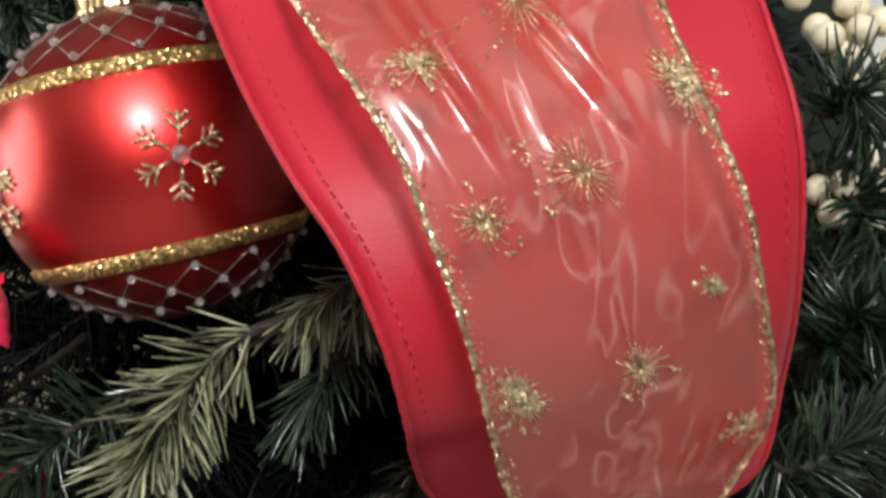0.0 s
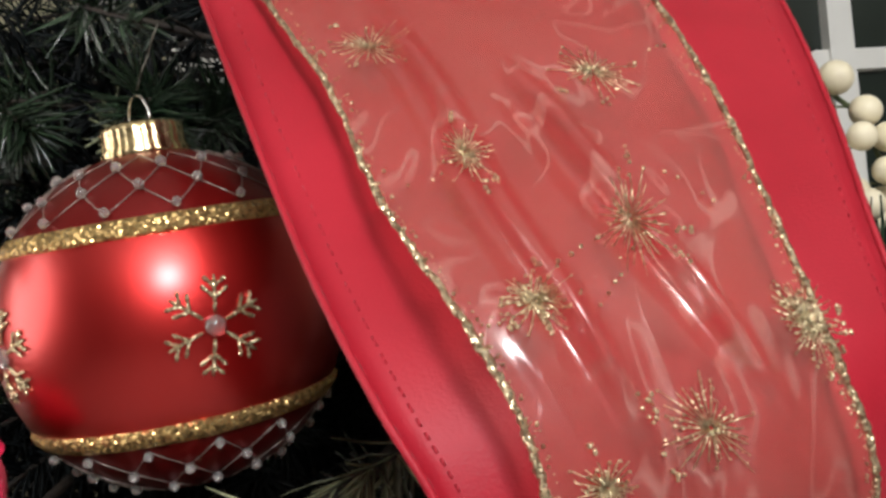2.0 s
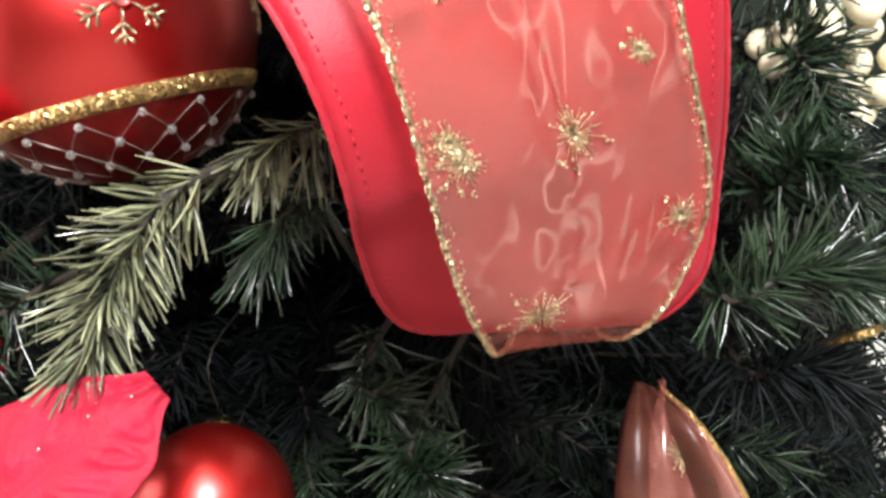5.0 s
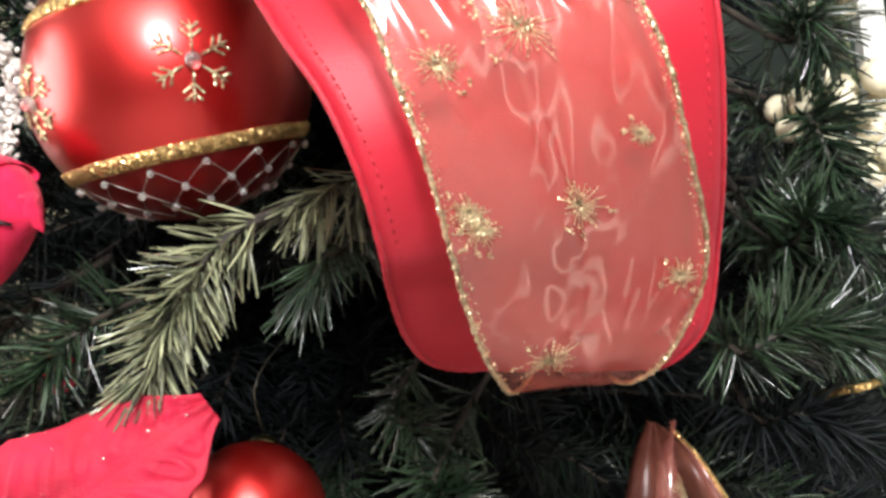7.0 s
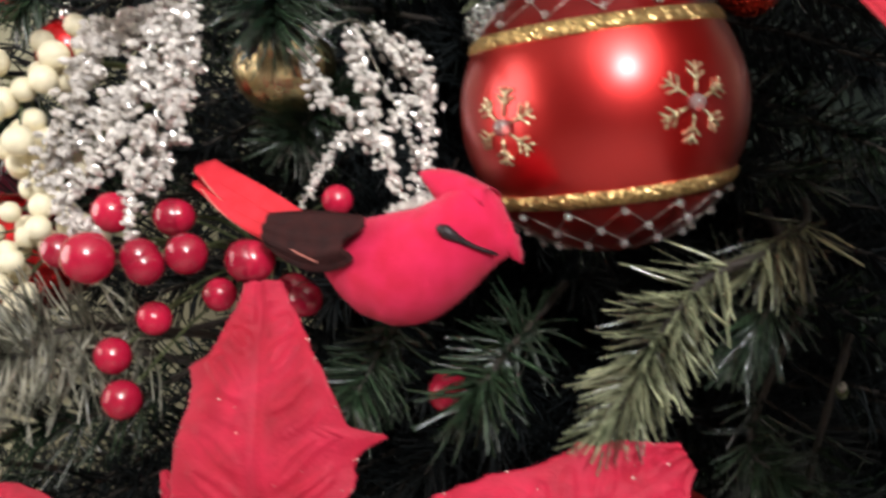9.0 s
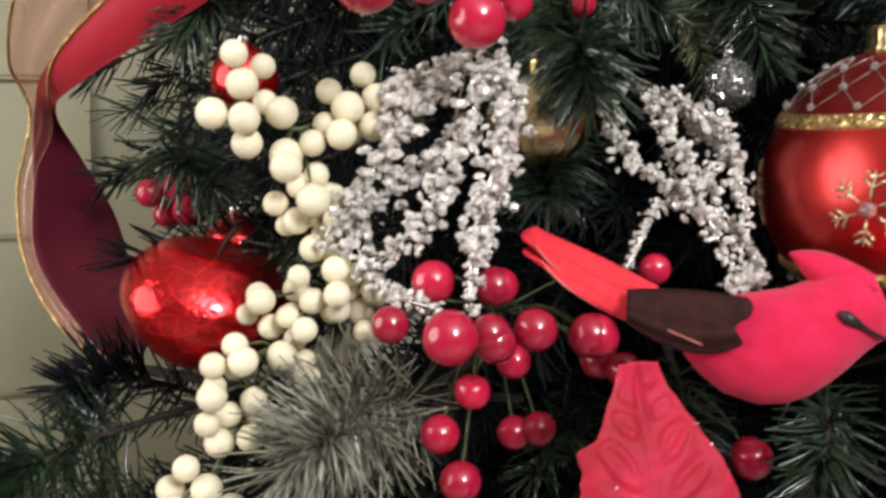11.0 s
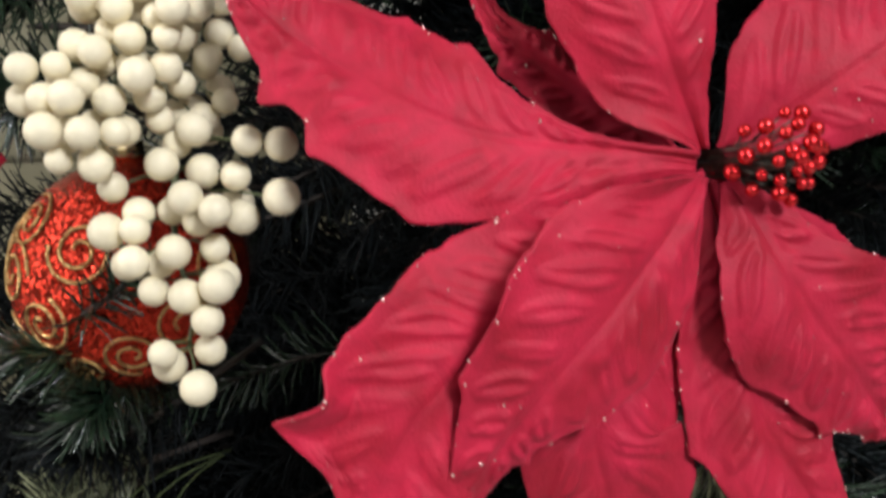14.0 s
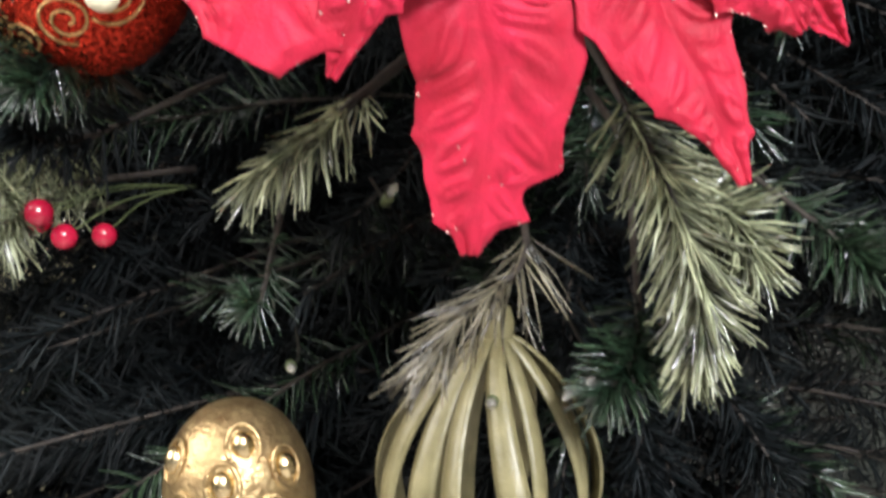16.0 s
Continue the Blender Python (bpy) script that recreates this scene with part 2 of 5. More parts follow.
# tone of the unseen walls, chosen for how much light they return
room_paint = mat("taupe_paint", (0.17, 0.165, 0.16), (0.22, 0.215, 0.21), 0.7, scale=4, bump=0.15, bump_scale=150)
dusk_glass = mat("night_pane", (0.012, 0.018, 0.014), (0.03, 0.04, 0.03), 0.08, scale=4, spec=0.6)
bulb_glass = mat("bulb_glass", (0.8, 0.75, 0.65), (0.9, 0.86, 0.78), 0.05, scale=60, transmission=0.8, spec=0.8)


# mesh building
class Mesh:
    def __init__(self):
        self.v, self.f, self.m = [], [], []

    def add(self, verts, faces, slot=0):
        n = len(self.v)
        self.v += [tuple(p) for p in verts]
        self.f += [tuple(n + i for i in f) for f in faces]
        self.m += [slot] * len(faces)
        return self

    def ball(self, c, r, seg=20, rings=12, slot=0, turn=None):
        r = (r, r, r) if isinstance(r, (int, float)) else r
        pts = [Vector((0, 0, r[2]))]
        for i in range(1, rings):
            a = math.pi * i / rings
            pts += [Vector((r[0] * math.sin(a) * math.cos(2 * math.pi * j / seg), r[1] * math.sin(a) * math.sin(2 * math.pi * j / seg), r[2] * math.cos(a))) for j in range(seg)]
        pts.append(Vector((0, 0, -r[2])))
        if turn:
            pts = [turn @ p for p in pts]
        faces = [(0, 1 + j, 1 + (j + 1) % seg) for j in range(seg)]
        for i in range(rings - 2):
            a = 1 + i * seg
            faces += [(a + j, a + seg + j, a + seg + (j + 1) % seg, a + (j + 1) % seg) for j in range(seg)]
        a = 1 + (rings - 2) * seg
        faces += [(a + (j + 1) % seg, a + j, len(pts) - 1) for j in range(seg)]
        return self.add([Vector(c) + p for p in pts], faces, slot)

    def spin(self, profile, c=(0, 0, 0), seg=32, slot=0, turn=None, wave=None):
        """A profile of (radius, height) turned round the z axis; wave(angle) scales the radius."""
        pts = []
        for r, z in profile:
            for j in range(seg):
                a = 2 * math.pi * j / seg
                k = wave(a, z) if wave else 1
                pts.append(Vector((r * k * math.cos(a), r * k * math.sin(a), z)))
        if turn:
            pts = [turn @ p for p in pts]
        faces = []
        for i in range(len(profile) - 1):
            faces += [(i * seg + j, (i + 1) * seg + j, (i + 1) * seg + (j + 1) % seg, i * seg + (j + 1) % seg) for j in range(seg)]
        faces += [tuple(range(seg)), tuple(reversed(range((len(profile) - 1) * seg, len(profile) * seg)))]
        return self.add([Vector(c) + p for p in pts], faces, slot)

    def tube(self, pts, r, seg=6, slot=0):
        """A round bar along points; r is one radius or one for each point."""
        pts = [Vector(p) for p in pts]
        rs = [r] * len(pts) if isinstance(r, (int, float)) else r
        out, up = [], Vector((0.13, 0.31, 0.94))
        for i, p in enumerate(pts):
            d = (pts[min(i + 1, len(pts) - 1)] - pts[max(i - 1, 0)]).normalized()
            a = d.cross(up)
            if a.length < 1e-3:
                a = d.cross(Vector((1, 0, 0)))
            a.normalize()
            b = d.cross(a)
            up = b.cross(d) if b.length else up
            out += [p + rs[i] * (math.cos(2 * math.pi * j / seg) * a + math.sin(2 * math.pi * j / seg) * b) for j in range(seg)]
        faces = []
        for i in range(len(pts) - 1):
            faces += [(i * seg + j, i * seg + (j + 1) % seg, (i + 1) * seg + (j + 1) % seg, (i + 1) * seg + j) for j in range(seg)]
        faces += [tuple(reversed(range(seg))), tuple(range((len(pts) - 1) * seg, len(pts) * seg))]
        return self.add(out, faces, slot)

    def box(self, a, b, slot=0):
        (x, y, z), (u, v, w) = a, b
        p = [(x, y, z), (u, y, z), (u, v, z), (x, v, z), (x, y, w), (u, y, w), (u, v, w), (x, v, w)]
        return self.add(p, [(3, 2, 1, 0), (4, 5, 6, 7), (0, 1, 5, 4), (1, 2, 6, 5), (2, 3, 7, 6), (3, 0, 4, 7)], slot)

    def sheet(self, grid, thick, slot=0):
        """A grid of points [row][column] as a thin sheet with two faces and closed edges."""
        n, k = len(grid), len(grid[0])
        g = np.array([[tuple(p) for p in row] for row in grid])
        du, dv = np.gradient(g, axis=0), np.gradient(g, axis=1)
        nor = np.cross(du, dv)
        nor /= np.linalg.norm(nor, axis=2, keepdims=True) + 1e-12
        front, back = (g + nor * thick / 2).reshape(-1, 3), (g - nor * thick / 2).reshape(-1, 3)
        faces, o = [], n * k
        for i in range(n - 1):
            for j in range(k - 1):
                a = i * k + j
                faces += [(a, a + k, a + k + 1, a + 1), (o + a, o + a + 1, o + a + k + 1, o + a + k)]
        edge = [i * k for i in range(n)] + [(n - 1) * k + j for j in range(1, k)] + [i * k + k - 1 for i in range(n - 2, -1, -1)] + list(range(k - 2, 0, -1))
        faces += [(edge[i], o + edge[i], o + edge[(i + 1) % len(edge)], edge[(i + 1) % len(edge)]) for i in range(len(edge))]
        return self.add(np.vstack([front, back]).tolist(), faces, slot)

    def data(self, name, mats, smooth=True, shift=(0, 0, 0)):
        me = bpy.data.meshes.new(name)
        s = Vector(shift)
        me.from_pydata([Vector(p) - s for p in self.v], [], self.f)
        for mm in mats if isinstance(mats, (list, tuple)) else [mats]:
            me.materials.append(mm)
        me.polygons.foreach_set("material_index", self.m)
        me.polygons.foreach_set("use_smooth", [smooth] * len(self.f))
        me.update()
        return me


def root(name, place, label, category, group=""):
    ob = new(name)
    ob.empty_display_size = 0.01
    ob.location = place
    return tagged(ob, label, category, group)


def base_of(ob):
    at = Vector((0, 0, 0))
    while ob:
        at += ob.location
        ob = ob.parent
    return at


def part(name, mesh, mats, parent, label="", smooth=True):
    """One mesh, given in the world's metres, under a thing or a part."""
    ob = new(name, mesh.data(name, mats, smooth, base_of(parent)))
    ob.parent = parent
    return tagged(ob, label)


def piece(name, data, place, parent, turn=None, size=1.0):
    """One more object on a shared mesh."""
    ob = new(name, data)
    ob.parent = parent
    ob.location = Vector(place) - base_of(parent)
    if turn:
        ob.rotation_euler = turn
    ob.scale = (size, size, size)
    return ob


def whole(name, mesh, mats, label, category, place=(0, 0, 0), kind="", smooth=True, group=""):
    ob = new(name, mesh.data(name, mats, smooth, place))
    ob.location = place
    return tagged(ob, label, category, group, kind)


def smooth_line(points, steps):
    """A smooth line through the points, with the given number of samples."""
    p = [Vector(q) for q in points]
    p = [2 * p[0] - p[1]] + p + [2 * p[-1] - p[-2]]
    out = []
    for k in range(steps):
        u = k / (steps - 1) * (len(p) - 3)
        i = min(int(u), len(p) - 4)
        t = u - i
        a, b, c, d = p[i:i + 4]
        out.append(0.5 * (2 * b + (c - a) * t + (2 * a - 5 * b + 4 * c - d) * t * t + (3 * b - a - 3 * c + d) * t ** 3))
    return out


# the room: unseen floor, ceiling and three walls, added to bounce light
FLOOR_Z, WALL_Y = 0.0, 1.0
room = Mesh().box((-3, -3.2, -0.1), (3, WALL_Y + 0.2, FLOOR_Z))
whole("floor", room, carpet, "unseen pale beige carpet floor, added to bounce light", "floor", kind="structure", smooth=False)
whole("ceiling", Mesh().box((-3, -3.2, 2.5), (3, WALL_Y + 0.2, 2.6)), white_paint, "unseen white ceiling, added to bounce light", "ceiling", kind="structure", smooth=False)
whole("wall_south", Mesh().box((-3, -3.3, 0), (3, -3.2, 2.5)), room_paint, "unseen taupe wall behind the viewer, added to bounce light", "wall", kind="structure", smooth=False)
whole("wall_west", Mesh().box((-3.1, -3.2, 0), (-3, WALL_Y + 0.2, 2.5)), room_paint, "unseen taupe side wall, added to bounce light", "wall", kind="structure", smooth=False)
whole("wall_east", Mesh().box((3, -3.2, 0), (3.1, WALL_Y + 0.2, 2.5)), room_paint, "unseen taupe side wall, added to bounce light", "wall", kind="structure", smooth=False)
# the wall behind the tree: boarded on one side, with a window on the other
WX0, WX1, WZ0, WZ1 = -0.20, 1.10, 0.35, 2.05
back = Mesh().box((-3, WALL_Y, 0), (WX0, WALL_Y + 0.12, 2.5)).box((WX1, WALL_Y, 0), (3, WALL_Y + 0.12, 2.5))
back.box((WX0, WALL_Y, 0), (WX1, WALL_Y + 0.12, WZ0)).box((WX0, WALL_Y, WZ1), (WX1, WALL_Y + 0.12, 2.5))
wall_north = whole("wall_north", back, wall_paint, "cream boarded wall behind the tree", "wall", kind="structure", smooth=False)
window = root("window_1", ((WX0 + WX1) / 2, WALL_Y, WZ0), "white framed window with dark panes at night", "window")
tagged(window, kind="structure")
fr = Mesh().box((WX0 - 0.05, WALL_Y - 0.03, WZ0 - 0.05), (WX0 + 0.03, WALL_Y + 0.1, WZ1 + 0.05)).box((WX1 - 0.03, WALL_Y - 0.03, WZ0 - 0.05), (WX1 + 0.05, WALL_Y + 0.1, WZ1 + 0.05))
fr.box((WX0 + 0.03, WALL_Y - 0.03, WZ0 - 0.05), (WX1 - 0.03, WALL_Y + 0.1, WZ0 + 0.03)).box((WX0 + 0.03, WALL_Y - 0.03, WZ1 - 0.03), (WX1 - 0.03, WALL_Y + 0.1, WZ1 + 0.05))
part("window_frame", fr, white_paint, window, smooth=False)
MX, MZ = 0.49, 1.60
part("muntin", Mesh().box((MX - 0.014, WALL_Y + 0.02, WZ0 + 0.03), (MX + 0.014, WALL_Y + 0.07, WZ1 - 0.03)), white_paint, window, smooth=False)
part("crossbar", Mesh().box((WX0 + 0.03, WALL_Y + 0.025, MZ - 0.012), (MX - 0.014, WALL_Y + 0.065, MZ + 0.012)), white_paint, window, smooth=False)
part("crossbar", Mesh().box((MX + 0.014, WALL_Y + 0.025, MZ - 0.012), (WX1 - 0.03, WALL_Y + 0.065, MZ + 0.012)), white_paint, window, smooth=False)
for x0, x1, z0, z1 in ((WX0 + 0.03, MX - 0.014, WZ0 + 0.03, MZ - 0.012), (MX + 0.014, WX1 - 0.03, WZ0 + 0.03, MZ - 0.012), (WX0 + 0.03, MX - 0.014, MZ + 0.012, WZ1 - 0.03), (MX + 0.014, WX1 - 0.03, MZ + 0.012, WZ1 - 0.03)):
    part("pane", Mesh().box((x0, WALL_Y + 0.04, z0), (x1, WALL_Y + 0.046, z1)), dusk_glass, window, "dark window pane", smooth=False)


# the tree: trunk, branches with needles
def needle_arrays(base, way, length, width, rng, bend=0.25):
    """Three-sided tapering needles with one bend, as arrays of vertices and faces."""
    n = len(base)
    way = way / (np.linalg.norm(way, axis=1, keepdims=True) + 1e-9)
    a = np.cross(way, rng.normal(size=(n, 3)))
    a /= np.linalg.norm(a, axis=1, keepdims=True) + 1e-9
    b = np.cross(way, a)
    mid = base + way * (length * 0.55)[:, None] + a * (length * bend * 0.10)[:, None]
    tip = base + way * length[:, None] - b * (length * bend * 0.25)[:, None]
    v = np.empty((n, 9, 3))
    for row, (c, k) in enumerate(((base, 0.8), (mid, 1.0), (tip, 0.45))):
        for j, ang in enumerate((0, 2.0, 4.2)):
            v[:, row * 3 + j] = c + (a * math.cos(ang) + b * math.sin(ang) * 0.6) * (width * k)[:, None]
    f = []
    for row in range(2):
        for j in range(3):
            f.append((row * 3 + j, row * 3 + (j + 1) % 3, row * 3 + 3 + (j + 1) % 3, row * 3 + 3 + j))
    f = (np.array(f)[None] + 9 * np.arange(n)[:, None, None]).reshape(-1, 4)
    return v.reshape(-1, 3), f


def needle_mesh(name, base, way, length, width, rng, mats, shift):
    v, f = needle_arrays(base, way, length, width, rng)
    me = bpy.data.meshes.new(name)
    me.vertices.add(len(v))
    me.vertices.foreach_set("co", (v - np.array(shift)).ravel())
    me.loops.add(f.size)
    me.loops.foreach_set("vertex_index", f.ravel())
    me.polygons.add(len(f))
    me.polygons.foreach_set("loop_start", np.arange(0, f.size, 4))
    me.polygons.foreach_set("use_smooth", np.ones(len(f), bool))
    me.materials.append(mats)
    me.update(calc_edges=True)
    return me


def along(line, n, rng, length, spread, start=0.05, flat=0.0, droop=0.0):
    """Places, ways and lengths of n needles round a line."""
    pts = np.array([tuple(p) for p in line])
    u = start + (1 - start) * rng.random(n) ** 0.9
    k = u * (len(pts) - 1)
    i = np.minimum(k.astype(int), len(pts) - 2)
    base = pts[i] + (pts[i + 1] - pts[i]) * (k - i)[:, None]
    d = pts[i + 1] - pts[i]
    d /= np.linalg.norm(d, axis=1, keepdims=True)
    r = rng.normal(size=(n, 3))
    if flat:
        comb = np.cross(d, np.array((0.0, -1.0, 0.0)))
        comb /= np.linalg.norm(comb, axis=1, keepdims=True) + 1e-9
        r = r * (1 - flat) + comb * np.where(rng.random(n) < 0.5, 1.0, -1.0)[:, None] * flat * 1.6 + np.array((0, -0.25, 0)) * flat
    r -= d * (r * d).sum(1, keepdims=True)
    r /= np.linalg.norm(r, axis=1, keepdims=True)
    lean = np.radians(spread) * (0.75 + 0.5 * rng.random(n)) * (1 - 0.45 * u ** 6)
    way = d * np.cos(lean)[:, None] + r * np.sin(lean)[:, None] - np.array((0, 0, droop))
    return base, way, length * (0.7 + 0.45 * rng.random(n)) * (1 - 0.25 * u ** 4)


TRUNK = Vector((-0.10, 0.60, 0.0))
tree = root("christmas_tree", TRUNK, "slim artificial green christmas tree, standing on the floor", "tree")
part("trunk", Mesh().tube([TRUNK, TRUNK + Vector((0, 0, 1.1)), TRUNK + Vector((0, 0, 2.25))], [0.022, 0.02, 0.012], 12), bark, tree)
part("stand", Mesh().spin([(0.20, 0.0), (0.20, 0.012), (0.06, 0.03), (0.035, 0.10), (0.023, 0.10)], TRUNK, 24), wire_mat, tree, "dark metal tree stand")


def branch(line, needles, mats, seed, length=0.026, width=0.0009, spread=58, thick=0.0018, start=0.28, flat=0.0, droop=0.0):
    rng = np.random.default_rng(seed)
    pts = smooth_line(line, 14)
    ob = part("branch", Mesh().tube(pts, [thick * (1.2 - 0.8 * i / 13) for i in range(14)], 6), bark, tree)
    base, way, ln = along(pts, needles, rng, length, spread, start, flat, droop)
    me = needle_mesh("needles", base, way, ln, width * (0.8 + 0.5 * rng.random(needles)), rng, mats, base_of(ob))
    nd = new("needles", me)
    nd.parent = ob
    return ob


# branches that stand out from the rest
branch([(-0.02, 0.36, 1.300), (-0.040, 0.287, 1.2884), (-0.067, 0.277, 1.2803), (-0.0809, 0.271, 1.2675), (-0.0904, 0.268, 1.2542), (-0.0997, 0.268, 1.2359), (-0.1080, 0.270, 1.2200)], 260, needle_frost_glint, 1, 0.024, 0.0008, 58, 0.0020, 0.28, 0.34, 0.12)
branch([(0.0, 0.37, 1.305), (-0.025, 0.305, 1.296), (-0.048, 0.283, 1.288)], 100, needle_frost_glint, 2, 0.027, 0.0008, 60, 0.0016, 0.45, 0.0, 0.75)
branch([(-0.01, 0.37, 1.285), (-0.038, 0.300, 1.270), (-0.052, 0.290, 1.255)], 80, needle_green, 43, 0.026, 0.0008, 45, 0.0014, 0.4, 0.3, 0.5)
branch([(-0.10, 0.40, 1.27), (-0.13, 0.31, 1.255), (-0.150, 0.285, 1.235)], 150, needle_green, 3)
branch([(-0.16, 0.40, 1.28), (-0.178, 0.33, 1.255), (-0.19, 0.31, 1.235)], 130, needle_green, 4, 0.022)
branch([(-0.24, 0.42, 1.26), (-0.2863, 0.3600, 1.2520), (-0.3098, 0.3150, 1.2542), (-0.3247, 0.3050, 1.2501)], 240, needle_pale, 5, 0.034, 0.0007, 66)
branch([(-0.25, 0.42, 1.25), (-0.2943, 0.3700, 1.2241), (-0.3253, 0.3400, 1.2219)], 120, needle_green, 6, 0.030)
branch([(-0.22, 0.42, 1.24), (-0.2865, 0.3450, 1.2602), (-0.3119, 0.3150, 1.2587), (-0.3306, 0.3000, 1.2446)], 150, needle_pale, 7, 0.034, 0.0007, 64)
branch([(-0.23, 0.45, 1.42), (-0.2197, 0.3700, 1.4192), (-0.2196, 0.3350, 1.3972), (-0.2181, 0.3250, 1.3765)], 330, needle_green, 8, 0.030, 0.0008, 62)
branch([(-0.20, 0.45, 1.38), (-0.2095, 0.4000, 1.3580), (-0.2214, 0.3750, 1.3373)], 260, needle_green, 9, 0.028, 0.0008, 68)
branch([(-0.12, 0.48, 1.43), (-0.1230, 0.4000, 1.4321), (-0.1164, 0.3850, 1.3989)], 240, needle_green, 10, 0.028)
branch([(-0.10, 0.48, 1.40), (-0.2150, 0.4200, 1.4061), (-0.2231, 0.4000, 1.3886)], 140, needle_green, 11, 0.026)
branch([(-0.38, 0.52, 1.42), (-0.3607, 0.4700, 1.4385), (-0.3784, 0.4600, 1.4162)], 200, needle_green, 12, 0.028)
branch([(-0.36, 0.50, 1.40), (-0.3814, 0.4600, 1.3621), (-0.3642, 0.4400, 1.3441)], 200, needle_green, 13, 0.03)
branch([(-0.33, 0.50, 1.24), (-0.4101, 0.4300, 1.2300), (-0.4313, 0.4000, 1.2265), (-0.4466, 0.3900, 1.2203)], 300, needle_green, 14, 0.032, 0.0008)
branch([(-0.34, 0.50, 1.22), (-0.4044, 0.4600, 1.2494), (-0.4268, 0.4400, 1.2498)], 200, needle_shaded, 15, 0.03)
branch([(-0.36, 0.50, 1.16), (-0.4164, 0.4200, 1.1909), (-0.4270, 0.3900, 1.1791)], 220, needle_green, 16, 0.03)
branch([(-0.34, 0.50, 1.10), (-0.4018, 0.4300, 1.0574), (-0.4114, 0.4000, 1.0744), (-0.4336, 0.3900, 1.0801)], 240, needle_green, 17, 0.028)
branch([(-0.34, 0.50, 1.05), (-0.4067, 0.4400, 1.0220), (-0.4249, 0.4100, 1.0320)], 220, needle_shaded, 18, 0.030)
branch([(-0.36, 0.50, 1.00), (-0.4219, 0.4400, 1.0004), (-0.4370, 0.3900, 1.0033)], 240, needle_frost_glint, 19, 0.028, 0.0007)
branch([(-0.24, 0.42, 1.06), (-0.2679, 0.3450, 1.0425), (-0.2909, 0.3300, 1.0265), (-0.3130, 0.3250, 1.0126)], 170, needle_frost_glint, 20, 0.026, 0.0008, 52, 0.0026, 0.28, 0.0, 0.65)
branch([(-0.20, 0.40, 1.02), (-0.2086, 0.3100, 0.9837), (-0.2310, 0.2950, 0.9665), (-0.2531, 0.2900, 0.9477)], 150, needle_brown, 21, 0.030, 0.0006, 48, 0.0018, 0.28, 0.0, 0.55)
branch([(-0.17, 0.38, 1.07), (-0.1734, 0.3100, 1.0426), (-0.1620, 0.2850, 1.0089), (-0.1504, 0.2800, 0.9741), (-0.1498, 0.2850, 0.9425)], 420, needle_frost_glint, 22, 0.030, 0.0009, 52, 0.0018, 0.28, 0.0, 0.12)
branch([(-0.16, 0.40, 1.04), (-0.1581, 0.3150, 1.0115), (-0.1363, 0.2900, 0.9967), (-0.1270, 0.2850, 0.9780)], 260, needle_frost_glint, 23, 0.024)
branch([(-0.14, 0.40, 1.00), (-0.1603, 0.3200, 0.9510), (-0.1689, 0.3000, 0.9388), (-0.1829, 0.2900, 0.9296)], 230, needle_green, 24, 0.024)
branch([(-0.10, 0.44, 1.02), (-0.0630, 0.3600, 0.9767), (-0.0494, 0.3400, 0.9619)], 200, needle_green, 25, 0.026)
branch([(-0.30, 0.46, 1.02), (-0.3143, 0.3800, 0.9596), (-0.3214, 0.3700, 0.9521)], 90, needle_green, 26, 0.02)
branch([(-0.38, 0.48, 1.04), (-0.3931, 0.4200, 1.0623), (-0.4102, 0.3900, 1.0506)], 230, needle_green, 27, 0.03)
branch([(-0.40, 0.50, 0.98), (-0.4234, 0.4200, 0.9949), (-0.4338, 0.4000, 0.9801)], 150, needle_frost_glint, 28, 0.026)
branch([(0.04, 0.42, 1.24), (-0.0116, 0.3450, 1.1815), (-0.0096, 0.3200, 1.1687)], 200, needle_green, 29, 0.026)
branch([(0.02, 0.42, 1.26), (-0.0277, 0.3600, 1.2077), (-0.0205, 0.3400, 1.1925)], 110, needle_green, 30, 0.022)
branch([(0.10, 0.42, 1.26), (0.1001, 0.3150, 1.2179), (0.1225, 0.3000, 1.2249), (0.1440, 0.3000, 1.2160)], 330, needle_green, 31, 0.026)
branch([(0.12, 0.44, 1.30), (0.1342, 0.3500, 1.2516), (0.1428, 0.3300, 1.2638), (0.1587, 0.3250, 1.2468)], 280, needle_green, 32, 0.028)
branch([(0.12, 0.44, 1.34), (0.1487, 0.3600, 1.3101), (0.1533, 0.3400, 1.2926), (0.1561, 0.3350, 1.2685)], 160, needle_green, 33, 0.028)
branch([(0.12, 0.44, 1.28), (0.1091, 0.3400, 1.1935), (0.1239, 0.3150, 1.1905), (0.1462, 0.3200, 1.1762)], 260, needle_shaded, 34, 0.026)
branch([(0.13, 0.46, 1.40), (0.1524, 0.3700, 1.3394), (0.1558, 0.3500, 1.3467), (0.1601, 0.3450, 1.3285)], 150, needle_green, 35, 0.030)
branch([(0.13, 0.46, 1.37), (0.1463, 0.3700, 1.3039), (0.1599, 0.3500, 1.3056)], 200, needle_green, 36, 0.030)
branch([(0.13, 0.46, 1.32), (0.1408, 0.3800, 1.2585), (0.1536, 0.3600, 1.2454)], 220, needle_green, 37, 0.028)
branch([(-0.06, 0.46, 1.46), (-0.1459, 0.4000, 1.4723), (-0.1175, 0.3700, 1.4538)], 90, needle_green, 38, 0.026)
branch([(-0.14, 0.46, 1.44), (-0.1787, 0.4000, 1.4336), (-0.1664, 0.3850, 1.4180)], 130, needle_green, 39, 0.028)
branch([(-0.16, 0.46, 1.42), (-0.1394, 0.4200, 1.4250), (-0.1303, 0.4100, 1.3859)], 120, needle_frost_glint, 40, 0.02)
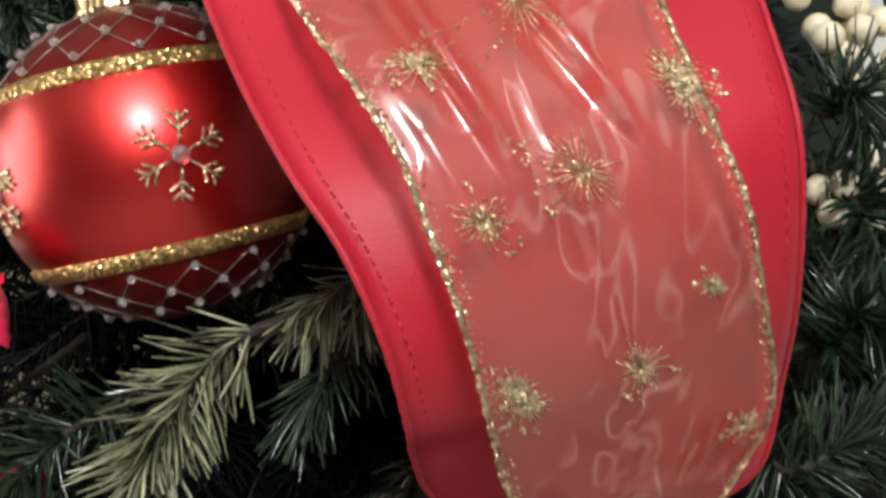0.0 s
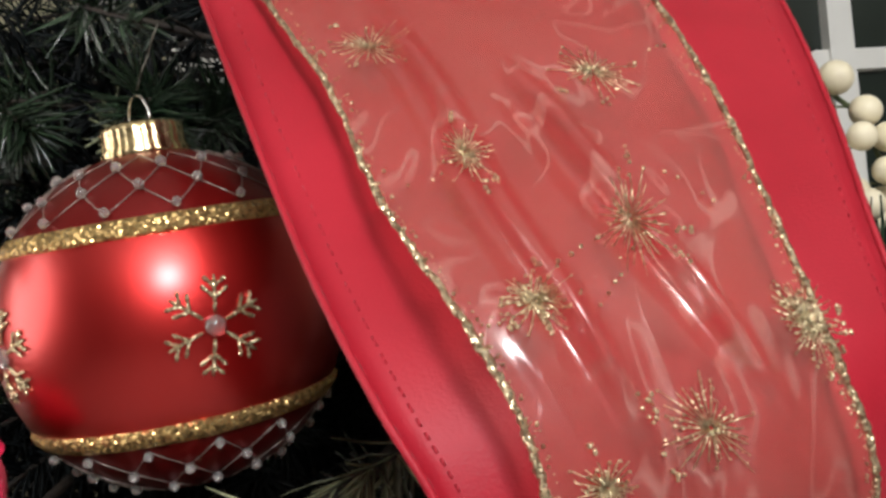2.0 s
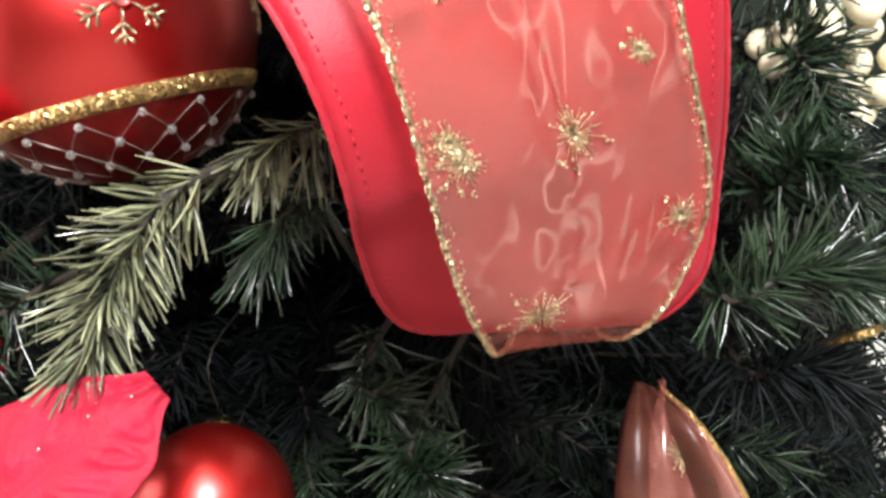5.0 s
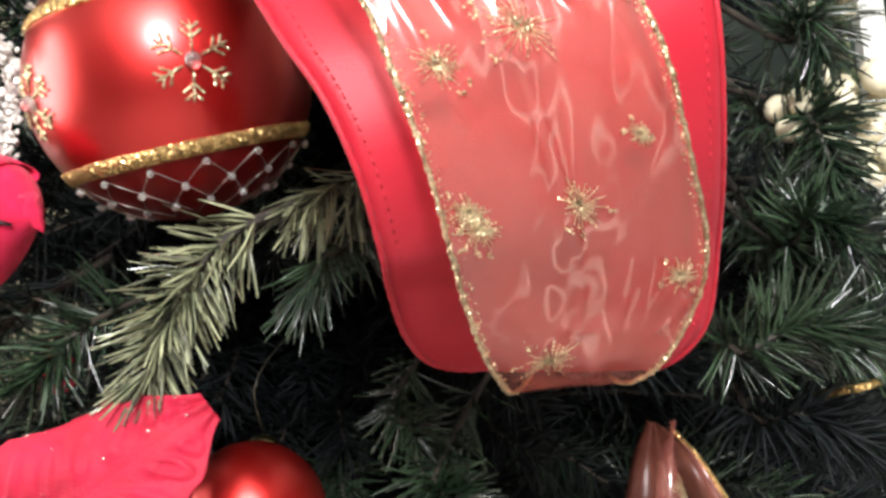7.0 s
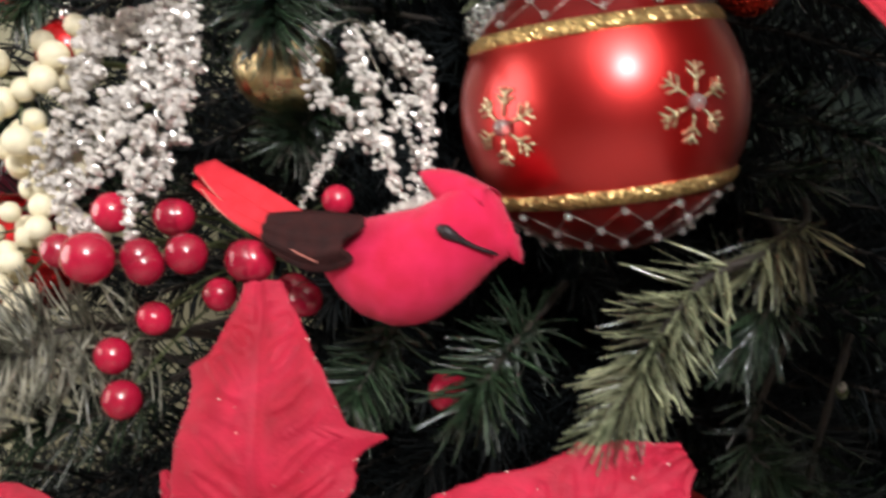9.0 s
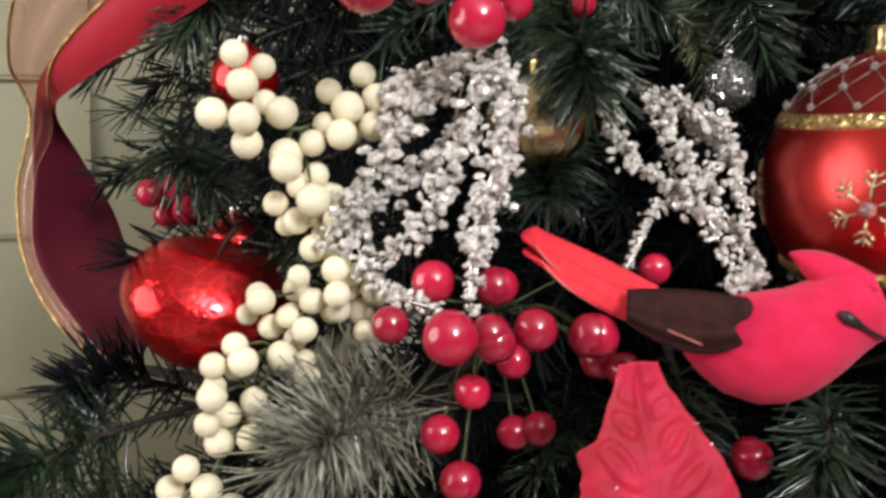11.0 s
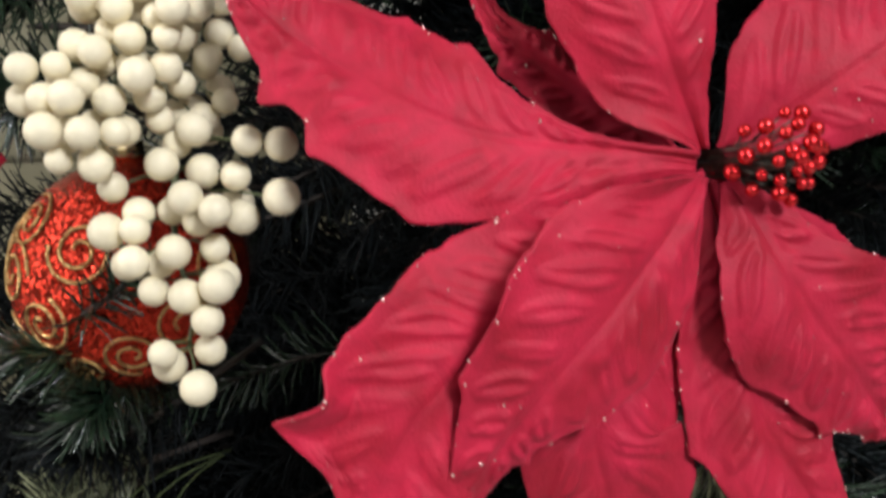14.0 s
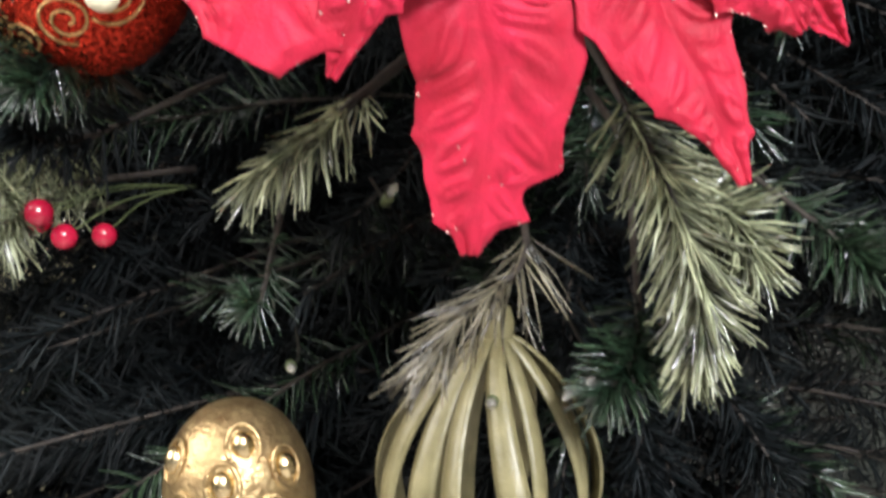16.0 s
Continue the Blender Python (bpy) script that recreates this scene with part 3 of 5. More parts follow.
branch([(-0.03, 0.46, 1.24), (-0.0353, 0.3500, 1.2755), (-0.0239, 0.3300, 1.2797)], 120, needle_green, 41, 0.024)

branch([(-0.36, 0.46, 1.10), (-0.4063, 0.3850, 1.0936), (-0.3901, 0.3650, 1.1068), (-0.3810, 0.3600, 1.1157)], 90, needle_green, 42, 0.018)

# the rest of the tree, from a little above the floor to the top
rng = np.random.default_rng(77)
groups = {"inner": [], "outer": []}
twigs = Mesh()
for k in range(760):
    z = 0.30 + 1.75 * rng.random() if k < 420 else 0.70 + 0.80 * rng.random()
    ang = rng.random() * 2 * math.pi
    reach = (0.355 - 0.13 * max(0.0, (z - 1.5)) / 0.6 + 0.30 * max(0.0, 1.12 - z)) * (0.80 + 0.24 * rng.random())
    side = math.cos(ang)
    way = Vector((side, math.sin(ang), -0.12 + 0.5 * rng.random() - 0.25)).normalized()
    if way.y < 0:
        reach = min(reach, 0.175 / max(-way.y, 0.3))
    a = TRUNK + Vector((0, 0, z)) + way * 0.03
    b = TRUNK + Vector((0, 0, z - 0.02)) + way * reach
    pts = smooth_line([a, (a + b) / 2 + Vector((0, 0, 0.015)), b], 6)
    twigs.tube(pts, [0.0022, 0.002, 0.0018, 0.0015, 0.0012, 0.0008], 4)
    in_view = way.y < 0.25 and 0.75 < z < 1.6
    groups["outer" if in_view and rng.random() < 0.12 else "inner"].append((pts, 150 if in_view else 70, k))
part("bare_twig", Mesh().tube(smooth_line([(-0.4746, 0.6131, 1.2334), (-0.45, 0.612, 1.2325), (-0.40, 0.60, 1.225), (-0.30, 0.60, 1.20)], 12), [0.0003, 0.0022, 0.0026, 0.0028, 0.003, 0.003, 0.003, 0.003, 0.003, 0.003, 0.003, 0.003], 7), bark, tree)
part("twig_mass", twigs, bark, tree)
tagged(tree.children[-1], kind="stuff")
# extra branches added to darken the gaps towards the wall
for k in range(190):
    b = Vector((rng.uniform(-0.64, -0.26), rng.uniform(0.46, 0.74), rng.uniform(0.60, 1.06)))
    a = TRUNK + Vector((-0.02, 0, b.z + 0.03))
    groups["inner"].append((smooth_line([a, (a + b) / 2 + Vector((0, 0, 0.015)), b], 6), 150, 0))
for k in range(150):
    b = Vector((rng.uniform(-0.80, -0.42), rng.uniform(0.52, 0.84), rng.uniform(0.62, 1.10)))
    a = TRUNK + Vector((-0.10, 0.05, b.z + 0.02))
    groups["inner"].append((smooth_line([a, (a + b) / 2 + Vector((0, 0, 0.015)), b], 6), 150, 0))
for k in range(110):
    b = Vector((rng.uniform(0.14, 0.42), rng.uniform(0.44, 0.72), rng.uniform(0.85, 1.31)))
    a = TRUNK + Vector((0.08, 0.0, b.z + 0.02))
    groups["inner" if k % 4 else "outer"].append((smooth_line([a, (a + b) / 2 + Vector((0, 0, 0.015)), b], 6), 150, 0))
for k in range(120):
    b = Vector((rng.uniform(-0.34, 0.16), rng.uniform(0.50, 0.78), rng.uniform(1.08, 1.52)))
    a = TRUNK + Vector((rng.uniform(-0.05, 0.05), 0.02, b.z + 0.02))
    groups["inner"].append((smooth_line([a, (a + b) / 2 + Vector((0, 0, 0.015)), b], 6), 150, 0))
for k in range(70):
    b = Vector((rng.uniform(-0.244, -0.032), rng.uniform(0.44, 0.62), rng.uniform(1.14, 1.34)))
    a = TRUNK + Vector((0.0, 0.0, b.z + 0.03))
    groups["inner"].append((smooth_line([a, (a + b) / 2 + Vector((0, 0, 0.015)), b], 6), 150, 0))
# inner needles get the tone with painted shade, outer ones plain green
for name, mats in (("inner", needle_shaded), ("outer", needle_green)):
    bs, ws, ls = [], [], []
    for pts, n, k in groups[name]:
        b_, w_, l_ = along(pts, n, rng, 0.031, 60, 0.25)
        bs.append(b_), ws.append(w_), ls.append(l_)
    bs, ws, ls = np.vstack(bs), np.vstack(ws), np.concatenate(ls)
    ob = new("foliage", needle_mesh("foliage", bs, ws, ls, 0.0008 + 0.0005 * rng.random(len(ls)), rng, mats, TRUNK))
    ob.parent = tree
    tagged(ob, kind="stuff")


# the large satin ball with gold bands, thread net and beads
def big_ball():
    c, r = Vector((-0.0957, 0.3144, 1.3400)), 0.0525
    up = Vector((-0.0069, -0.0074, 0.0627)).normalized()
    turn = up.to_track_quat("Z", "Y").to_matrix()
    inv = turn.inverted()
    ob = root("ball_ornament", c, "satin red glass ball with gold glitter bands and beaded net", "ornament")

    def on(lat, lon, h=0.0):
        a, b = radians(lat), radians(lon)
        return c + turn @ (Vector((math.cos(a) * math.cos(b), math.cos(a) * math.sin(b), math.sin(a))) * (r + h))
    body = Mesh().ball(c, r, 72, 56, 0, turn)
    for k, face in enumerate(body.f):
        mid = sum((Vector(body.v[i]) for i in face), Vector()) / len(face) - c
        body.m[k] = 1 if abs((inv @ mid).z) > r * math.sin(radians(32.5)) else 0
    part("glass_ball", body, [ball_red, ball_deep], ob)
    for s in (1, -1):
        band = Mesh().spin([(r * math.cos(radians(s * l)) + h, r * math.sin(radians(s * l)) + s * h * 0.4) for l, h in ((29.0, -0.0005), (29.5, 0.0010), (32.5, 0.0014), (35.5, 0.0010), (36.2, -0.0005))], c, 96, 0, turn,
                           lambda a, z: 1 + 0.004 * math.sin(9 * a) + 0.003 * math.sin(23 * a + 1))
        part("glitter_band", band, gold_glitter, ob, "gold glitter band")
        net, n = Mesh(), 14
        rows = (38, 48, 59, 69)
        for i in range(len(rows) - 1):
            for j in range(n):
                a = (j + 0.5 * (i % 2)) * 360 / n
                for d in (-0.5, 0.5):
                    net.tube([on(s * (rows[i] + (rows[i + 1] - rows[i]) * q / 3), a + d * 360 / n * q / 3, 0.0005) for q in range(4)], 0.00018, 4)
        part("bead_net", net, net_mat, ob, "pale thread net")
        bead = Mesh().ball((0, 0, 0), 0.0016, 12, 8).data("bead", gem)
        for i in range(1, 3):
            for j in range(n):
                piece("bead", bead, on(s * rows[i], (j + 0.5 * (i % 2)) * 360 / n, 0.0014), ob)
        for j in range(n):
            piece("bead", bead, on(s * rows[0], j * 360 / n, 0.0018), ob, None, 0.9)
    # snowflakes of glitter round the middle
    first = inv @ (Vector((-0.0724, 0.2620, 1.3378)) - c)
    lon0 = math.degrees(math.atan2(first.y, first.x))
    for k in range(5):
        flake, lon = Mesh(), lon0 - 72 * k
        deg = math.degrees(1 / r)

        def spot(x, y, h=0.0005):
            return on(-1 + y * deg, lon + x * deg, h)
        for a in range(6):
            ca, sa = math.cos(radians(60 * a + 20)), math.sin(radians(60 * a + 20))
            ends = [(0.0035, 0, 0.0135, 0), (0.0075, 0, 0.0105, 0.0036), (0.0075, 0, 0.0105, -0.0036), (0.0105, 0, 0.0130, 0.0030), (0.0105, 0, 0.0130, -0.0030)]
            for x0, y0, x1, y1 in ends:
                line = []
                for q in range(5):
                    x, y = x0 + (x1 - x0) * q / 4, y0 + (y1 - y0) * q / 4
                    line.append(spot(x * ca - y * sa, x * sa + y * ca))
                flake.tube(line, [0.0004, 0.0006, 0.0004, 0.0007, 0.0003], 5)
        fl = tagged(part("snowflake", flake, pale_glitter, ob, "pale gold glitter snowflake"), kind="stuff")
        part("gem", Mesh().ball(on(-1, lon, 0.0012), 0.0030, 12, 8, 0, turn), gem, fl, "clear round gem")
    # cap, loop and hook
    cap = Mesh().spin([(0.0005, 0.0608), (0.0105, 0.0608), (0.0121, 0.0600), (0.0125, 0.0585), (0.0125, 0.0535), (0.0135, 0.0522), (0.0132, 0.0495)], c, 64, 0, turn,
                      lambda a, z: 1 + 0.035 * math.sin(22 * a))
    cap_ob = part("cap", cap, gold_metal, ob, "gold fluted metal cap")
    part("loop", Mesh().tube([c + turn @ Vector((0.0060 * math.cos(t), 0, 0.0605 + 0.0095 * math.sin(t))) for t in [math.pi * q / 12 for q in range(13)]], 0.0004, 6), silver_metal, cap_ob)
    part("hook", Mesh().tube(smooth_line([c + turn @ Vector((0, 0.001, 0.0715)), c + turn @ Vector((0.003, 0.004, 0.080)), c + turn @ Vector((0.0, 0.02, 0.095)), c + Vector((0.01, 0.12, 0.10))], 12), 0.0004, 5), wire_mat, ob, "thin wire hook")


big_ball()


# the bow's wide ribbon with a sheer one over it
def strip(left, right, rows, cols, ripple):
    """A grid between two edge lines; ripple(u, v) moves it towards the viewer."""
    l, r = smooth_line(left, rows), smooth_line(right, rows)
    grid = []
    for i in range(rows):
        u = i / (rows - 1)
        row = []
        for j in range(cols):
            v = j / (cols - 1)
            p = l[i].lerp(r[i], v)
            p.y -= ripple(u, v)
            row.append(p)
        grid.append(row)
    return grid


def burst(grid, place, size, seed):
    """A starburst of glitter laid on a grid near a place."""
    rg = random.Random(seed)
    g = np.array([[tuple(p) for p in row] for row in grid])
    d = np.linalg.norm(g[:, :, ::2] - np.array(place)[::2], axis=2)
    d[g[:, :, 1] > 0.262] += 1
    i, j = np.unravel_index(np.argmin(d), d.shape)
    i, j = min(max(i, 1), g.shape[0] - 2), min(max(j, 1), g.shape[1] - 2)
    du, dv = Vector(g[i + 1, j] - g[i - 1, j]).normalized(), Vector(g[i, j + 1] - g[i, j - 1]).normalized()
    nor = du.cross(dv).normalized()
    if nor.y > 0:
        nor = -nor
    c, me = Vector(g[i, j]) + nor * 0.0012, Mesh()
    def lay(way, far):
        """The point of the cloth that lies far along a way, raised a little."""
        p = np.array(c + way * far)
        near = np.linalg.norm(g - p, axis=2)
        a, b = np.unravel_index(np.argmin(near), near.shape)
        q = c + way * far
        return q - nor * (q - Vector(g[a, b])).dot(nor) + nor * 0.0007
    arms = 26
    for k in range(arms):
        a = 2 * math.pi * (k + 0.4 * rg.random()) / arms
        way = (du * math.cos(a) + dv * math.sin(a))
        reach = size * (0.45 + 0.55 * rg.random())
        me.tube([lay(way, size * 0.04), lay(way, reach * 0.5), lay(way, reach)], [0.00012, 0.00018, 0.0001], 4)
        for q in range(5):
            if rg.random() < 0.7:
                me.ball(lay(way, reach * (0.3 + 0.17 * q)) + (du * rg.uniform(-1, 1) + dv * rg.uniform(-1, 1)) * 0.0004, 0.00014 + 0.00030 * rg.random() ** 2, 5, 3)
    for k in range(3):
        a = rg.random() * 6.28
        for _ in range(6):
            way = (du * math.cos(a) + dv * math.sin(a)) * (1.05 + 0.1 * rg.uniform(-1, 1)) + (du * rg.uniform(-1, 1) + dv * rg.uniform(-1, 1)) * 0.10
            me.ball(lay(way, size), 0.0002 + 0.0003 * rg.random(), 6, 4)
    return me


def dot_chain(grid, a, b, n, seed):
    """Glitter dots in a line over a grid."""
    rg = random.Random(seed)
    g = np.array([[tuple(p) for p in row] for row in grid])
    me = Mesh()
    n = max(3, min(n, int((Vector(b) - Vector(a)).length / 0.0024)))
    for k in range(n):
        p = np.array(a) + (np.array(b) - np.array(a)) * (k + rg.uniform(-0.3, 0.3)) / (n - 1) + np.array((rg.uniform(-1, 1), 0, rg.uniform(-1, 1))) * 0.0008
        d = np.linalg.norm(g[:, :, ::2] - p[::2], axis=2) + (g[:, :, 1] > 0.262)
        i, j = np.unravel_index(np.argmin(d), d.shape)
        me.ball(Vector((p[0], g[i, j, 1] - 0.0008, p[2])), rg.uniform(0.00022, 0.0005), 7, 5)
    return me


def bow_loop():
    ob = root("ribbon_loop", (0.02, 0.30, 1.22), "red velvet ribbon loop under a sheer gold-edged ribbon", "ribbon")
    red_l = [(-0.1000, 0.3400, 1.4900), (-0.0740, 0.2680, 1.4250), (-0.0568, 0.2310, 1.3800), (-0.0422, 0.2010, 1.3440), (-0.0300, 0.1835, 1.3190), (-0.0207, 0.1790, 1.3020), (-0.0147, 0.1810, 1.2830), (-0.0128, 0.1945, 1.2645), (-0.0135, 0.2130, 1.2545), (-0.0122, 0.2370, 1.2400), (-0.0060, 0.2600, 1.2290), (0.0100, 0.2780, 1.2240), (0.0300, 0.3000, 1.2270)]
    red_r = [(0.095, 0.34, 1.480), (0.086, 0.270, 1.420), (0.082, 0.238, 1.382), (0.0765, 0.213, 1.350), (0.0772, 0.201, 1.318), (0.0790, 0.215, 1.285), (0.0812, 0.240, 1.258), (0.0790, 0.260, 1.2310), (0.066, 0.280, 1.2175), (0.055, 0.310, 1.2220)]
    grid = strip(red_l, red_r, 90, 24, lambda u, v: 0.0012 * math.sin(7 * u + 4 * v) * math.sin(math.pi * v) + 0.003 * math.sin(math.pi * v))
    part("velvet_ribbon", Mesh().sheet(grid, 0.0009), ribbon_red, ob)
    for j, nm in ((0, 0), (23, 1)):
        hem = [grid[i][j] + Vector((0, -0.0006, 0)) for i in range(90)]
        part("hem", Mesh().tube(hem, 0.0009, 6), ribbon_red, ob, "stitched velvet hem")
        inner = [grid[i][j + (1 if j == 0 else -1)] + Vector((0, -0.0009, 0)) for i in range(90)]
        st = Mesh()
        for i in range(2, 88):
            a, b = inner[i], inner[i + 1]
            st.tube([a.lerp(b, 0.15) + Vector((0, 0.0004, 0)), a.lerp(b, 0.75) + Vector((0, 0.0004, 0))], 0.0003, 4)
        part("stitching", st, ribbon_red, ob)
    sh_l = [(-0.0850, 0.3150, 1.4800), (-0.0535, 0.2500, 1.4155), (-0.0387, 0.2240, 1.3883), (-0.0275, 0.1930, 1.3567), (-0.0155, 0.1710, 1.3340), (-0.0075, 0.1668, 1.3180), (-0.0035, 0.1675, 1.3030), (0.0003, 0.1710, 1.2890), (0.0035, 0.1825, 1.2685), (0.0058, 0.1970, 1.2520), (0.0085, 0.2110, 1.2385), (0.0118, 0.2260, 1.2285), (0.0180, 0.2520, 1.2190), (0.0320, 0.2900, 1.2260)]
    sh_r = [(0.040, 0.315, 1.470), (0.0457, 0.2478, 1.4098), (0.0495, 0.2216, 1.3790), (0.0495, 0.1960, 1.3480), (0.0550, 0.1882, 1.3220), (0.0610, 0.1900, 1.3040), (0.0675, 0.2054, 1.2835), (0.0750, 0.2290, 1.2560), (0.0730, 0.2480, 1.2370), (0.0610, 0.257, 1.2200), (0.052, 0.284, 1.2160), (0.05, 0.33, 1.238)]

    def folds(u, v):
        env = math.sin(math.pi * min(max(v, 0), 1)) ** 0.7

        def fold(at, slope, wide, tall, u0, u1):
            fade = min(1.0, max(0.0, (u - u0) / 0.07)) * min(1.0, max(0.0, (u1 - u) / 0.12))
            d = (v - at - slope * (u - 0.35)) / wide
            return tall * fade * (math.exp(-d * d) - 0.35 * math.exp(-((d + 1.9) / 1.4) ** 2))
        a = fold(0.29, 0.15, 0.034, 0.0085, 0.05, 0.42) + fold(0.70, 1.10, 0.036, 0.0070, 0.12, 0.42) + fold(0.10, 0.30, 0.03, 0.0016, 0.28, 0.55)
        b = fold(0.435, 0.05, 0.012, 0.0010, 0.34, 0.88) + fold(0.87, 0.25, 0.025, 0.0012, 0.30, 0.62)
        low = min(1.0, max(0.0, (u - 0.55) / 0.2))
        ridge = 1 - 2 * abs(noise.noise((u * 9 + 2.0 * v, v * 4.5 - 3 * u, 8.3)))
        n = 0.0018 * noise.noise((u * 8, v * 3.5, 3.1)) + 0.0005 * noise.noise((u * 24, v * 11 + 6 * u, 1.7)) + low * (0.35 + 0.65 * v) * 0.0028 * max(0.0, ridge) ** 3
        return env * (a + b + n + 0.0025)
    sgrid = strip(sh_l, sh_r, 200, 72, folds)
    sheer_ob = part("sheer_ribbon", Mesh().sheet(sgrid, 0.0003), sheer, ob, "sheer organza ribbon with a wrinkled sheen")
    for j, inward in ((0, 1), (71, -1)):
        rg = random.Random(5 + j)
        edge = [sgrid[i][j] + Vector((rg.uniform(-1, 1), -0.5, rg.uniform(-1, 1))) * 0.00025 for i in range(200)]
        gold = part("gold_edge", Mesh().tube(edge, [0.0006 + 0.0004 * rg.random() for _ in edge], 6), edge_glitter, sheer_ob, "pale gold glitter edging")
        dust = Mesh()
        for i in range(4, 196):
            for _ in range(3):
                p = sgrid[i][j].lerp(sgrid[i][j + inward * 3], rg.random() ** 1.6)
                dust.ball(p + Vector((0, -0.0004, rg.uniform(-1, 1) * 0.0006)), 0.00018 + 0.0003 * rg.random() ** 2, 5, 3)
        tagged(part("glitter_dust", dust, edge_glitter, gold), kind="stuff")
    bursts = [((-0.0097, 0.2010, 1.3650), 0.0105), ((0.0191, 0.1901, 1.3496), 0.0120), ((0.0220, 0.2246, 1.3875), 0.011), ((-0.0286, 0.2318, 1.3983), 0.011), ((0.0255, 0.1754, 1.3127), 0.011), ((0.0495, 0.1868, 1.3297), 0.009), ((-0.0027, 0.1740, 1.3356), 0.006),
              ((0.0364, 0.1953, 1.2718), 0.0095), ((0.0276, 0.2282, 1.2309), 0.0095), ((0.0660, 0.2272, 1.2509), 0.008), ((0.0111, 0.1840, 1.2684), 0.007), ((0.0059, 0.1683, 1.3042), 0.007), ((0.0500, 0.1859, 1.3269), 0.009), ((0.0537, 0.1941, 1.2875), 0.005), ((-0.0025, 0.1736, 1.3351), 0.008), ((0.0093, 0.1809, 1.2727), 0.006)]
    for k, (place, size) in enumerate(bursts):
        part("starburst", burst(sgrid, place, size, k), pale_glitter, sheer_ob, "gold glitter starburst")
        tagged(sheer_ob.children[-1], kind="stuff")
    for k, (p, q) in enumerate((((-0.0014, 0.1789, 1.3405), (0.0124, 0.1868, 1.3468)), ((-0.0248, 0.1919, 1.3577), (-0.0154, 0.1962, 1.3608)), ((-0.0109, 0.1687, 1.3311), (-0.0007, 0.1751, 1.3362)), ((0.0362, 0.2308, 1.3936), (0.0419, 0.2329, 1.3956)),
                                ((0.0092, 0.1758, 1.3335), (0.0147, 0.1835, 1.3416)), ((0.0449, 0.1864, 1.3324), (0.0541, 0.1854, 1.3197)), ((0.0148, 0.1718, 1.3153), (0.0191, 0.1730, 1.3051)), ((0.0464, 0.1879, 1.3351), (0.0496, 0.1840, 1.3213)),
                                ((0.0059, 0.1798, 1.2714), (0.0161, 0.1861, 1.2695)), ((0.0201, 0.2170, 1.2368), (0.0346, 0.2324, 1.2303)), ((0.0296, 0.2012, 1.3602), (0.0368, 0.1963, 1.3535)))):
        part("dot_chain", dot_chain(sgrid, p, q, 9, 50 + k), pale_glitter, sheer_ob, "line of gold glitter dots")
        tagged(sheer_ob.children[-1], kind="stuff")


bow_loop()


def ribbon_tail():
    ob = root("ribbon_tail", (0.0703, 0.3100, 1.1588), "hanging sheer copper ribbon tail with gold starbursts", "ribbon")
    grid = strip([(0.0711, 0.3350, 1.1896), (0.0604, 0.3200, 1.1757), (0.0535, 0.3150, 1.1501), (0.05, 0.33, 1.10)], [(0.0769, 0.3350, 1.1866), (0.0842, 0.3100, 1.1741), (0.0985, 0.3150, 1.1389), (0.10, 0.33, 1.10)], 40, 16, lambda u, v: 0.004 * math.sin(9 * v))
    part("copper_ribbon", Mesh().sheet(grid, 0.0005), shaded_copper, ob, "copper cloth with shade put into its colour")
    over = [[p + Vector((0.004 * (1 - 2 * j / 15) + 0.006, -0.003, 0)) for j, p in enumerate(row)] for row in grid]
    s_ob = part("sheer_ribbon", Mesh().sheet(over, 0.0003), sheer, ob)
    part("gold_edge", Mesh().tube([row[-1] for row in over], 0.0011, 6), gold_glitter, s_ob)
    part("starburst", burst(over, (0.0782, 0.3100, 1.1663), 0.008, 31), pale_glitter, s_ob)


ribbon_tail()


